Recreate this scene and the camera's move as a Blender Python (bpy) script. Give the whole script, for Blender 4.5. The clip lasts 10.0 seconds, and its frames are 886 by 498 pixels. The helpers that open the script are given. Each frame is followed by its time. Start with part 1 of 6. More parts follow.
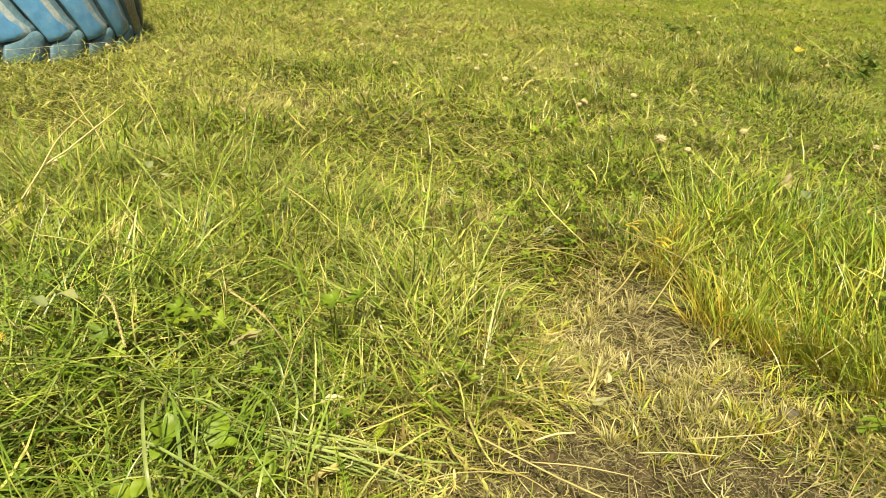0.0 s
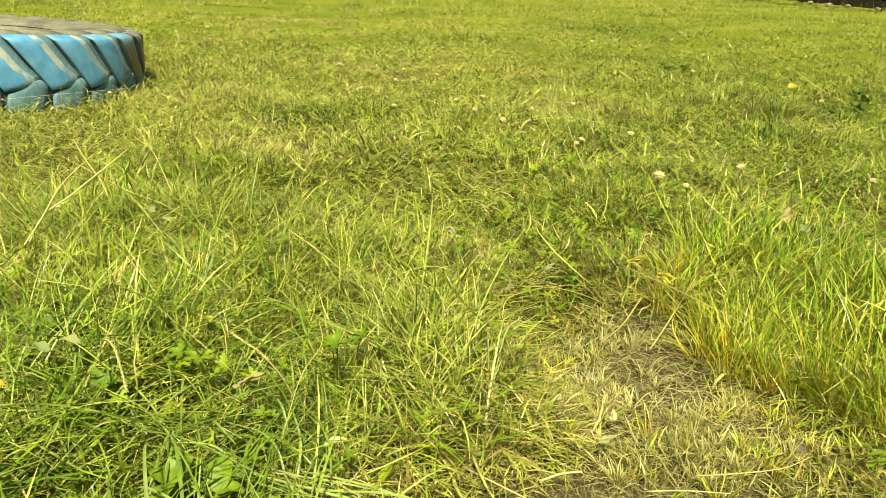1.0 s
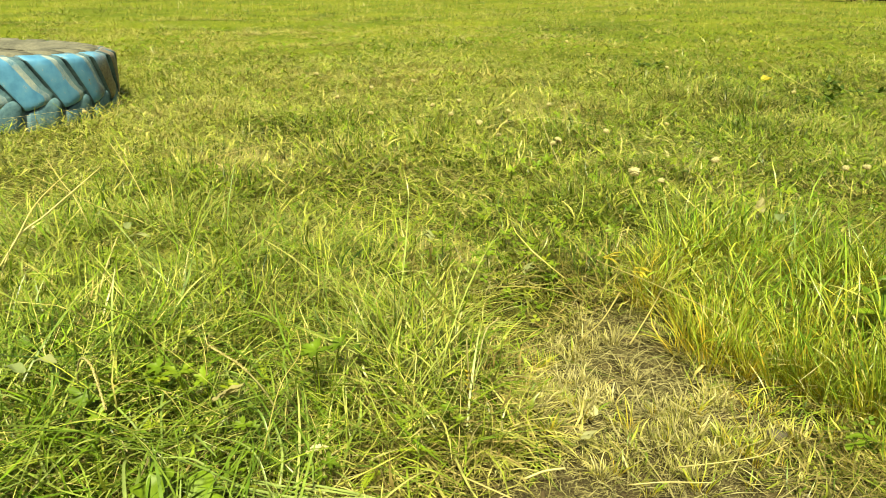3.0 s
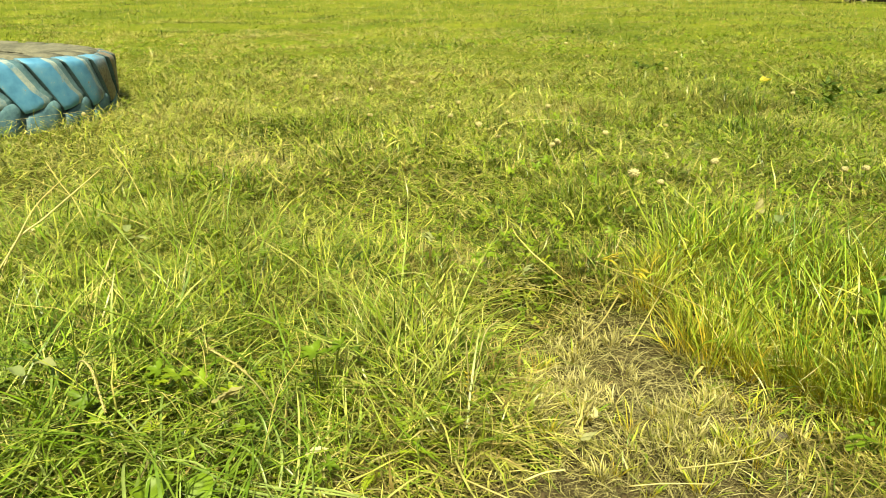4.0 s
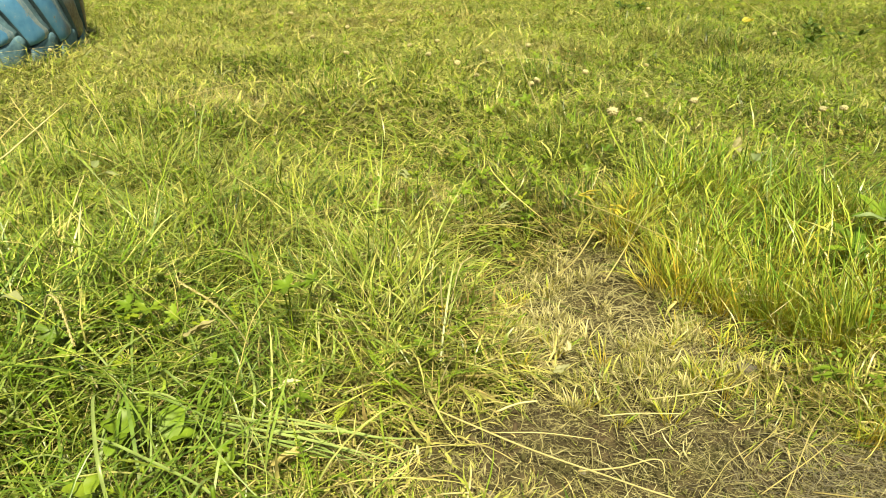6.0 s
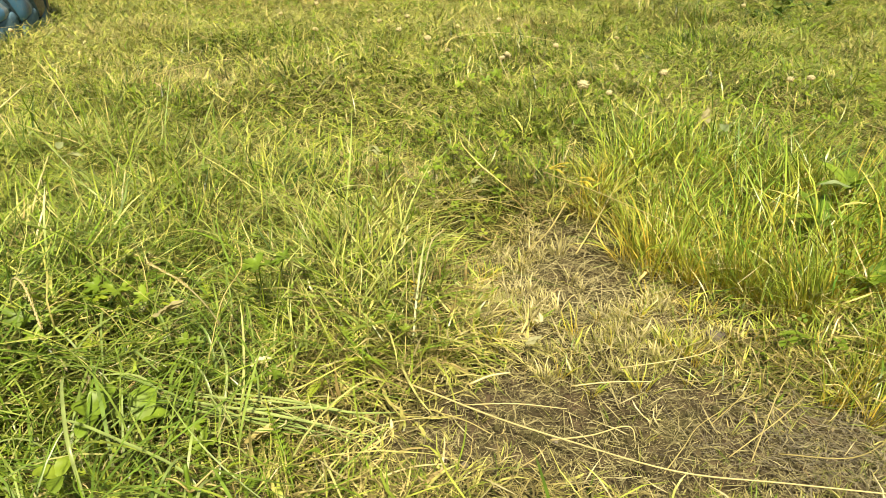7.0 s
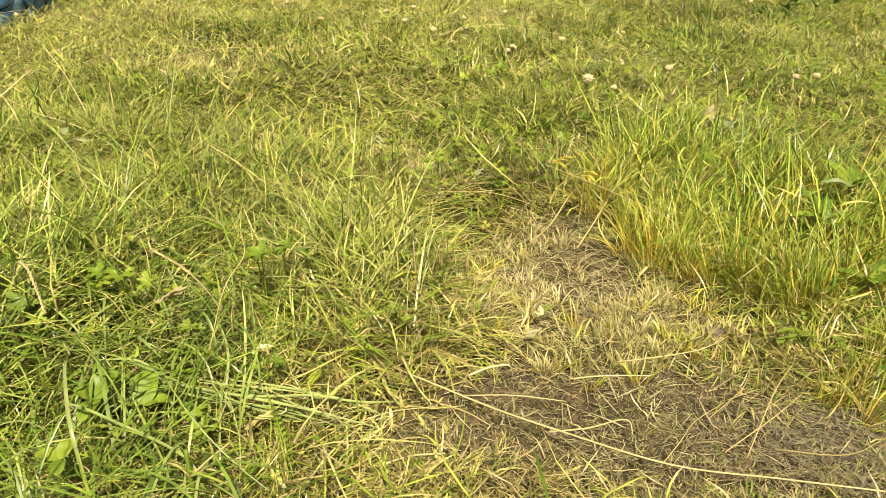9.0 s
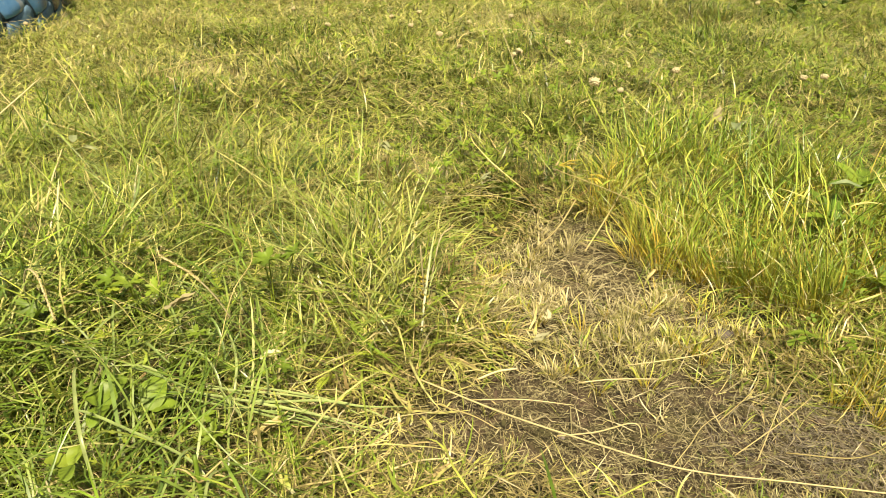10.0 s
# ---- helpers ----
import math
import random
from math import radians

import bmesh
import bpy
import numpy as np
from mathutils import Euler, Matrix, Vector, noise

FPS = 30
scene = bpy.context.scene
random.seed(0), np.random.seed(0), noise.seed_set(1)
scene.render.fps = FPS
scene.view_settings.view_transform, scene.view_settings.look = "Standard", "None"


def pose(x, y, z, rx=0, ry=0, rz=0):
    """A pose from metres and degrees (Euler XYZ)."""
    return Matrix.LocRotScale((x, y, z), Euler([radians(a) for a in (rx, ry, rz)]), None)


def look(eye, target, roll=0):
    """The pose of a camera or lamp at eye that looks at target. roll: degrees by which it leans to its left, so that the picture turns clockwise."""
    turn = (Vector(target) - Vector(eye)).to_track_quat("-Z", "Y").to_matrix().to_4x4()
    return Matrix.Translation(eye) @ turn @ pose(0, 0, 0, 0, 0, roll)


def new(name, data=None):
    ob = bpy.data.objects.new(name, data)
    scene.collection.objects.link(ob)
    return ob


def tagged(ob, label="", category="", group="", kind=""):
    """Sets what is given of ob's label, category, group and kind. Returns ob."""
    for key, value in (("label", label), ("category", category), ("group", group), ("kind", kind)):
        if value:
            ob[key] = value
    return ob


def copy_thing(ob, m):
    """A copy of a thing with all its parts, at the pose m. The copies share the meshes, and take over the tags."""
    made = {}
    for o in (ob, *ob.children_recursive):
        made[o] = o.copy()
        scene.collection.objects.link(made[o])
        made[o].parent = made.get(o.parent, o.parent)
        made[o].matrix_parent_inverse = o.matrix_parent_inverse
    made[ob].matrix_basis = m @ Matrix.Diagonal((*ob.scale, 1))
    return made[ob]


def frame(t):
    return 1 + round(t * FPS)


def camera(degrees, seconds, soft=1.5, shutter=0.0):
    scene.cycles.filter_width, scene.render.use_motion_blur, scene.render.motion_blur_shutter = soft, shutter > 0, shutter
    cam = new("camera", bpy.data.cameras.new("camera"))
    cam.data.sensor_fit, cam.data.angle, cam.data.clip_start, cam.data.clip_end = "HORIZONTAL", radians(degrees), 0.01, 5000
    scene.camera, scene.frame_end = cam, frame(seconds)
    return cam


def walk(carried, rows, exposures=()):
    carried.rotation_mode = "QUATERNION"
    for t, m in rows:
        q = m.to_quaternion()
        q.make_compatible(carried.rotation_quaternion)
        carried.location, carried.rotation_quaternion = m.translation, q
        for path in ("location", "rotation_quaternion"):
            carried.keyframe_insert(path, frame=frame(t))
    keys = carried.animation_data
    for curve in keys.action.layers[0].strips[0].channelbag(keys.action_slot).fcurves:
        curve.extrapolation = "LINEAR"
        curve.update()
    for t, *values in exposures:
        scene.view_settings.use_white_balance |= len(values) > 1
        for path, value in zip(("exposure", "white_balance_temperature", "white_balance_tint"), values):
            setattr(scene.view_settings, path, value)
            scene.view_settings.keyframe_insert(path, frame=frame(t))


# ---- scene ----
cam = camera(60.0, 10.0, 0.6)
PATH = [
    (0, (0.015, 0.005, 0.436), (0.006, 1.836, -0.368), 2.9),
    (0.2, (0.018, 0.003, 0.438), (0.005, 1.856, -0.314), 2.7),
    (0.5, (0.017, 0.002, 0.438), (0.004, 1.869, -0.281), 2.5),
    (0.7, (0.016, 0.002, 0.437), (0.003, 1.873, -0.267), 2.3),
    (0.9, (0.015, 0.003, 0.436), (0.001, 1.871, -0.2755), 2.0),
    (1, (0.014, 0.003, 0.436), (-0.001, 1.873, -0.272), 1.9),
    (1.5, (0.023, 0.0, 0.433), (0.025, 1.864, -0.292), 0.2),
    (2, (0.022, 0.0, 0.435), (0.042, 1.87, -0.274), 0.8),
    (2.5, (0.025, 0.0, 0.435), (0.043, 1.873, -0.264), 0.1),
    (4, (0.026, 0.0, 0.435), (0.046, 1.877, -0.255), -0.3),
    (4.5, (0.027, -0.001, 0.434), (0.048, 1.873, -0.265), -0.3),
    (5, (0.03, 0.001, 0.424), (0.084, 1.844, -0.349), 0.6),
    (5.2, (0.029, 0.002, 0.424), (0.089, 1.835, -0.375), 0.6),
    (6.3, (0.033, 0.003, 0.42), (0.113, 1.824, -0.404), 0.1),
    (6.5, (0.033, 0.0, 0.42), (0.132, 1.817, -0.411), 0.1),
    (7, (0.038, 0.001, 0.418), (0.167, 1.796, -0.454), 0.0),
    (7.5, (0.038, 0.0, 0.417), (0.157, 1.793, -0.46), 0.1),
    (8, (0.039, -0.001, 0.418), (0.157, 1.794, -0.457), 0.1),
    (8.5, (0.039, -0.001, 0.418), (0.154, 1.789, -0.468), 0.2),
    (9, (0.038, -0.002, 0.419), (0.161, 1.784, -0.472), 0.9),
    (9.5, (0.039, -0.002, 0.419), (0.155, 1.789, -0.465), 0.4),
    (10, (0.039, -0.002, 0.419), (0.141, 1.79, -0.462), 0.2),
]
EXPOSURES = [
    (0.0, 1.17, 8500, 10), (0.5, 1.28, 9600, -5), (5.0, 1.28, 9600, -9), (6.4, 1.28, 8000, 8), (7.0, 1.28, 7900, 14), (7.5, 1.28, 7850, 17), (9.0, 1.28, 7850, 22), (10.0, 1.28, 7800, 23),
]
walk(cam, [(t, look(eye, target, roll)) for t, eye, target, roll in PATH], EXPOSURES)

# ---- daylight: bright hazy sky, soft sun from behind ----
SUN_ELEVATION, SUN_TURN = 55.0, 180.0
world = bpy.data.worlds.new("sky")
scene.world = world
world.use_nodes = True
sky = world.node_tree.nodes.new("ShaderNodeTexSky")
sky.sky_type, sky.sun_disc = "NISHITA", False
sky.sun_elevation, sky.sun_rotation = radians(SUN_ELEVATION), radians(SUN_TURN)
sky.air_density, sky.dust_density, sky.ozone_density = 1.0, 4.0, 1.0
background = world.node_tree.nodes["Background"]
background.inputs["Strength"].default_value = 0.05
world.node_tree.links.new(sky.outputs["Color"], background.inputs["Color"])
sun = new("sun", bpy.data.lights.new("sun", "SUN"))
sun.data.energy, sun.data.angle, sun.data.color = 5.0, radians(4.0), (1.0, 0.96, 0.89)
a, e = radians(SUN_TURN), radians(SUN_ELEVATION)
toward = Vector((math.sin(a) * math.cos(e), math.cos(a) * math.cos(e), math.sin(e)))
sun.matrix_world = look(toward * 30, (0, 0, 0))

# ---- the ground's shape ----
rng = np.random.default_rng(7)


def lattice(ix, iy, seed):
    h = (ix * 374761393 + iy * 668265263 + seed * 2147483647) & 0xFFFFFFFF
    h = ((h ^ (h >> 13)) * 1274126177) & 0xFFFFFFFF
    return ((h ^ (h >> 16)) & 0xFFFF) / 65535.0


def value_noise(x, y, size, seed=0):
    """Smooth noise from 0 to 1, with lumps of about that size in metres."""
    x, y = np.asarray(x, float) / size, np.asarray(y, float) / size
    ix, iy = np.floor(x).astype(np.int64), np.floor(y).astype(np.int64)
    u, v = x - ix, y - iy
    u, v = u * u * (3 - 2 * u), v * v * (3 - 2 * v)
    low = lattice(ix, iy, seed) * (1 - u) + lattice(ix + 1, iy, seed) * u
    high = lattice(ix, iy + 1, seed) * (1 - u) + lattice(ix + 1, iy + 1, seed) * u
    return low * (1 - v) + high * v


def edge_distance(x, y, outline):
    """Distance to the outline of an area, positive inside."""
    x, y = np.asarray(x, float), np.asarray(y, float)
    best, inside = np.full(x.shape, 1e9), np.zeros(x.shape, bool)
    for (ax, ay), (bx, by) in zip(outline, outline[1:] + outline[:1]):
        dx, dy = bx - ax, by - ay
        k = np.clip(((x - ax) * dx + (y - ay) * dy) / (dx * dx + dy * dy), 0, 1)
        best = np.minimum(best, np.hypot(x - ax - k * dx, y - ay - k * dy))
        cross = (ay > y) != (by > y)
        with np.errstate(divide="ignore", invalid="ignore"):
            inside ^= cross & (x < ax + (y - ay) * dx / (dy if dy else 1e-9))
    return np.where(inside, best, -best)


def area(x, y, outline, soft, ragged=0.03, seed=3):
    d = edge_distance(x, y, outline) + (value_noise(x, y, 0.05, seed) - 0.5) * 2 * ragged
    return np.clip(d / soft * 0.5 + 0.5, 0, 1)


SOIL = [(-0.02, 0.505), (0.0, 0.54), (0.043, 0.563), (0.085, 0.585), (0.119, 0.607), (0.178, 0.626), (0.23, 0.633), (0.3, 0.62), (0.352, 0.588),
        (0.4, 0.54), (0.43, 0.5), (0.47, 0.46), (0.45, 0.39), (0.29, 0.415), (0.16, 0.432), (0.077, 0.452), (0.03, 0.468)]
STUBBLE = [(0.117, 0.67), (0.134, 0.786), (0.154, 0.86), (0.204, 0.905), (0.267, 0.955), (0.302, 0.9), (0.33, 0.79), (0.374, 0.715),
           (0.404, 0.65), (0.335, 0.6), (0.242, 0.595), (0.15, 0.61)]
TRODDEN = [(0.215, 0.80), (0.24, 0.885), (0.275, 0.935), (0.31, 0.87), (0.333, 0.785), (0.29, 0.73), (0.25, 0.735)]
TALL = [(0.262, 1.06), (0.285, 0.99), (0.30, 0.895), (0.34, 0.79), (0.385, 0.735), (0.43, 0.69), (0.46, 0.64), (0.53, 0.56), (0.78, 0.6), (0.80, 0.9), (0.72, 1.1), (0.541, 1.2), (0.36, 1.22), (0.29, 1.16)]
LUSH = [(-0.75, 1.35), (-0.346, 1.30), (-0.1, 1.1), (0.06, 0.93), (0.125, 0.82), (0.11, 0.68), (-0.02, 0.6), (-0.14, 0.52), (-0.12, 0.3), (-0.6, 0.3)]


def soil_at(x, y):
    return area(x, y, SOIL, 0.05, 0.035)


def stubble_at(x, y):
    return area(x, y, STUBBLE, 0.04, 0.03, 5)


def trodden_at(x, y):
    return area(x, y, TRODDEN, 0.05, 0.02, 6)


BLEACHED = [(-0.19, 3.0, 0.45), (-1.12, 5.4, 0.8), (0.40, 2.3, 0.2), (-0.73, 2.5, 0.25), (-0.39, 1.75, 0.14), (0.6, 5.2, 0.4), (0.05, 1.1, 0.09)]
HOLLOWS = [(1.47, 2.66, 0.13), (1.01, 3.46, 0.11), (1.25, 2.45, 0.07), (0.93, 2.25, 0.05), (0.05, 3.05, 0.06), (-0.66, 0.98, 0.08), (0.08, 0.87, 0.05), (0.14, 0.93, 0.06), (0.17, 0.985, 0.05), (-0.03, 0.96, 0.05), (-0.14, 0.86, 0.04), (-0.376, 0.93, 0.045), (-0.338, 1.05, 0.04), (-0.428, 0.879, 0.04),
           (-0.135, 0.782, 0.03), (-0.233, 0.645, 0.03), (-0.30, 0.50, 0.05), (-0.27, 0.455, 0.04), (-0.16, 0.744, 0.025), (-0.094, 0.871, 0.03), (-0.087, 0.623, 0.025), (-0.209, 0.758, 0.025)]


def spots(x, y, places):
    return np.clip(sum(np.exp(-((x - px) ** 2 + (y - py) ** 2) / (r * r)) for px, py, r in places), 0, 1)


def ground_z(x, y):
    x, y = np.asarray(x, float), np.asarray(y, float)
    near = np.exp(-((x - 0.2) ** 2 + (y - 0.6) ** 2) / 0.5)
    z = (value_noise(x, y, 0.45, 11) - 0.5) * 0.035 * (1 - near) + (value_noise(x, y, 3.0, 12) - 0.5) * 0.05 * (1 - near)
    close = np.clip(1.6 - np.hypot(x - 0.15, y - 0.65), 0, 1)
    turf = 1 - np.clip(soil_at(x, y) + stubble_at(x, y), 0, 1)
    z += (value_noise(x, y, 0.17, 15) - 0.5) * 0.034 * turf * np.clip(4 - np.hypot(x, y), 0, 1)
    z += ((value_noise(x, y, 0.09, 13) - 0.5) * 0.012 + (value_noise(x, y, 0.018, 14) - 0.5) * 0.006) * close
    bare = np.maximum(soil_at(x, y), stubble_at(x, y))
    z -= 0.012 * bare + 0.03 * spots(x, y, HOLLOWS)
    seat = np.clip(1.4 - np.hypot(x + 1.505, y - 2.42) / 0.75, 0, 1)
    return z * (1 - seat) + (0.046 - 0.105 * np.clip(x + 1.505, -0.35, 0.5)) * seat


# ---- mesh helpers ----
def flat_mesh(name, co, faces, uv=None, smooth=True):
    """A mesh from an array of points and a list of face arrays (each n x k); uv is one pair a point."""
    me = bpy.data.meshes.new(name)
    co = np.asarray(co, np.float32)
    faces = [np.asarray(f, np.int32) for f in faces if len(f)]
    corner = np.concatenate([f.ravel() for f in faces])
    sizes = np.concatenate([np.full(len(f), f.shape[1], np.int32) for f in faces])
    me.vertices.add(len(co))
    me.vertices.foreach_set("co", co.ravel())
    me.loops.add(len(corner))
    me.loops.foreach_set("vertex_index", corner)
    me.polygons.add(len(sizes))
    me.polygons.foreach_set("loop_start", np.concatenate([[0], np.cumsum(sizes)[:-1]]).astype(np.int32))
    me.polygons.foreach_set("use_smooth", np.full(len(sizes), smooth))
    if uv is not None:
        layer = me.uv_layers.new(name="UVMap")
        layer.data.foreach_set("uv", np.asarray(uv, np.float32)[corner].ravel())
    me.update(calc_edges=True)
    return me


class Build:
    """Collects pieces of one mesh: points, faces and uv."""

    def __init__(self):
        self.co, self.uv, self.quads, self.tris, self.count = [], [], [], [], 0

    def add(self, co, quads=(), tris=(), uv=None):
        co = np.asarray(co, float).reshape(-1, 3)
        self.co.append(co)
        self.uv.append(np.zeros((len(co), 2)) if uv is None else np.asarray(uv, float).reshape(-1, 2))
        if len(quads):
            self.quads.append(np.asarray(quads, int).reshape(-1, 4) + self.count)
        if len(tris):
            self.tris.append(np.asarray(tris, int).reshape(-1, 3) + self.count)
        self.count += len(co)

    def mesh(self, name, material, smooth=True):
        faces = [np.concatenate(f) for f in (self.quads, self.tris) if f]
        me = flat_mesh(name, np.concatenate(self.co), faces, np.concatenate(self.uv), smooth)
        me.materials.append(material)
        return me


def part(name, shape, material, parent=None, label=""):
    """Links a Build, bmesh or mesh as one object, under a thing or a part."""
    if isinstance(shape, Build):
        me = shape.mesh(name, material)
    elif isinstance(shape, bmesh.types.BMesh):
        me = bpy.data.meshes.new(name)
        shape.to_mesh(me)
        shape.free()
        me.materials.append(material)
    else:
        me = shape
    ob = new(name, me)
    ob.parent = parent
    return tagged(ob, label)


def blades(out, base, h, az, lean, bend, width, segs, dry, twist=None, floor=None, curl=0.0):
    """Adds grass blades to a Build: ribbons that taper to a tip, leaning by lean, bending on by bend and curling sideways by curl (radians)."""
    n = len(base)
    h, az, lean, bend, width, dry, curl = (np.broadcast_to(np.asarray(v, float), (n,)) for v in (h, az, lean, bend, width, dry, curl))
    side = az + np.pi / 2 + (0 if twist is None else twist)
    co, uv = np.zeros((n, 2 * segs + 1, 3)), np.zeros((n, 2 * segs + 1, 2))
    place = np.array(base, float)
    for k in range(segs + 1):
        s = k / segs
        turned = side + curl * s
        across = np.stack([np.cos(turned), np.sin(turned), np.zeros(n)], 1)
        if k:
            angle = lean + bend * (s - 0.5 / segs)
            heading = az + curl * s
            step = np.stack([np.sin(angle) * np.cos(heading), np.sin(angle) * np.sin(heading), np.cos(angle)], 1)
            place = place + step * (h / segs)[:, None]
            if floor is not None:
                place[:, 2] = np.maximum(place[:, 2], floor)
        if k < segs:
            w = width * (0.7 + 0.6 * s if s < 0.5 else 1.0 - (s - 0.5) * 1.1) * 0.5
            co[:, 2 * k], co[:, 2 * k + 1] = place - across * w[:, None], place + across * w[:, None]
            uv[:, 2 * k, 1] = uv[:, 2 * k + 1, 1] = s
        else:
            co[:, 2 * k] = place
            uv[:, 2 * k, 1] = 1
    uv[:, :, 0] = dry[:, None]
    first = (np.arange(n) * (2 * segs + 1))[:, None]
    quads = np.concatenate([first + np.array([[2 * k, 2 * k + 1, 2 * k + 3, 2 * k + 2]]) for k in range(segs - 1)]) if segs > 1 else []
    tris = first + np.array([[2 * segs - 2, 2 * segs - 1, 2 * segs]])
    out.add(co, quads, tris, uv)


def tube(out, points, r0, r1, sides=5, dry=0.5):
    """A stalk through the points, thinning from r0 to r1, closed at both ends."""
    p = np.asarray(points, float)
    n = len(p)
    way = np.gradient(p, axis=0)
    way /= np.linalg.norm(way, axis=1)[:, None] + 1e-9
    ref = np.where(np.abs(way[:, 2:3]) > 0.9, np.array([[1.0, 0, 0]]), np.array([[0, 0, 1.0]]))
    u = np.cross(way, ref)
    u /= np.linalg.norm(u, axis=1)[:, None] + 1e-9
    v = np.cross(way, u)
    r = np.linspace(r0, r1, n)[:, None]
    turn = np.arange(sides) * 2 * np.pi / sides
    ring = p[:, None] + r[:, None] * (u[:, None] * np.cos(turn)[None, :, None] + v[:, None] * np.sin(turn)[None, :, None])
    uv = np.zeros((n, sides, 2))
    uv[..., 0], uv[..., 1] = dry, np.linspace(0, 1, n)[:, None]
    quads = [(i * sides + j, i * sides + (j + 1) % sides, (i + 1) * sides + (j + 1) % sides, (i + 1) * sides + j)
             for i in range(n - 1) for j in range(sides)]
    tris = [(0, j + 1, j) for j in range(1, sides - 1)] + [((n - 1) * sides, (n - 1) * sides + j, (n - 1) * sides + j + 1) for j in range(1, sides - 1)]
    out.add(ring, quads, tris, uv)


def bowed(points, steps=6):
    """A smooth line through a few points."""
    p = [np.asarray(q, float) for q in points]
    p = [2 * p[0] - p[1]] + p + [2 * p[-1] - p[-2]]
    line = []
    for a0, a1, a2, a3 in zip(p, p[1:], p[2:], p[3:]):
        for k in range(steps):
            s = k / steps
            line.append(0.5 * (2 * a1 + (a2 - a0) * s + (2 * a0 - 5 * a1 + 4 * a2 - a3) * s * s + (3 * a1 - a0 - 3 * a2 + a3) * s ** 3))
    line.append(p[-2])
    return np.array(line)


def drop(out, centre, way, length, r, dry=0.5):
    """A small pointed grain (an eight-sided spindle) along way."""
    c, w = np.asarray(centre, float), np.asarray(way, float)
    w = w / (np.linalg.norm(w) + 1e-9)
    u = np.cross(w, (0.3, 0.5, 0.81))
    u /= np.linalg.norm(u) + 1e-9
    v = np.cross(w, u)
    ring = [c + w * length * 0.45 + r * (u * math.cos(k * math.pi / 2) + v * math.sin(k * math.pi / 2)) for k in range(4)]
    out.add([c] + ring + [c + w * length], (), [(0, (k + 1) % 4 + 1, k + 1) for k in range(4)] + [(5, k + 1, (k + 1) % 4 + 1) for k in range(4)],
            [(dry, 0)] + [(dry, 0.5)] * 4 + [(dry, 1)])


# ---- materials ----
def shader(name):
    m = bpy.data.materials.new(name)
    m.use_nodes = True
    t = m.node_tree
    return m, t, t.nodes["Principled BSDF"], t.nodes["Material Output"]


def node(tree, kind, **sets):
    n = tree.nodes.new(kind)
    for key, value in sets.items():
        n.inputs[key.replace("_", " ")].default_value = value
    return n


def ramp(tree, fac, stops):
    n = tree.nodes.new("ShaderNodeValToRGB")
    while len(n.color_ramp.elements) < len(stops):
        n.color_ramp.elements.new(0.5)
    for el, (at, c) in zip(n.color_ramp.elements, stops):
        el.position, el.color = at, (*c, 1)
    tree.links.new(fac, n.inputs["Fac"])
    return n.outputs["Color"]


def mix(tree, fac, a, b, blend="MIX"):
    n = tree.nodes.new("ShaderNodeMix")
    n.data_type, n.blend_type = "RGBA", blend
    for socket, value in ((n.inputs["Factor"], fac), (n.inputs[6], a), (n.inputs[7], b)):
        if isinstance(value, bpy.types.NodeSocket):
            tree.links.new(value, socket)
        else:
            socket.default_value = value if isinstance(value, (int, float)) else (*value, 1)
    return n.outputs[2]


def maths(tree, operation, a, b=0.0, clamp=False):
    n = tree.nodes.new("ShaderNodeMath")
    n.operation, n.use_clamp = operation, clamp
    for socket, value in zip(n.inputs, (a, b)):
        if isinstance(value, bpy.types.NodeSocket):
            tree.links.new(value, socket)
        else:
            socket.default_value = value
    return n.outputs[0]


def world_noise(tree, scale, detail=3.0, rough=0.55):
    g = tree.nodes.new("ShaderNodeNewGeometry")
    n = node(tree, "ShaderNodeTexNoise", Scale=scale, Detail=detail, Roughness=rough)
    tree.links.new(g.outputs["Position"], n.inputs["Vector"])
    return n.outputs["Fac"]


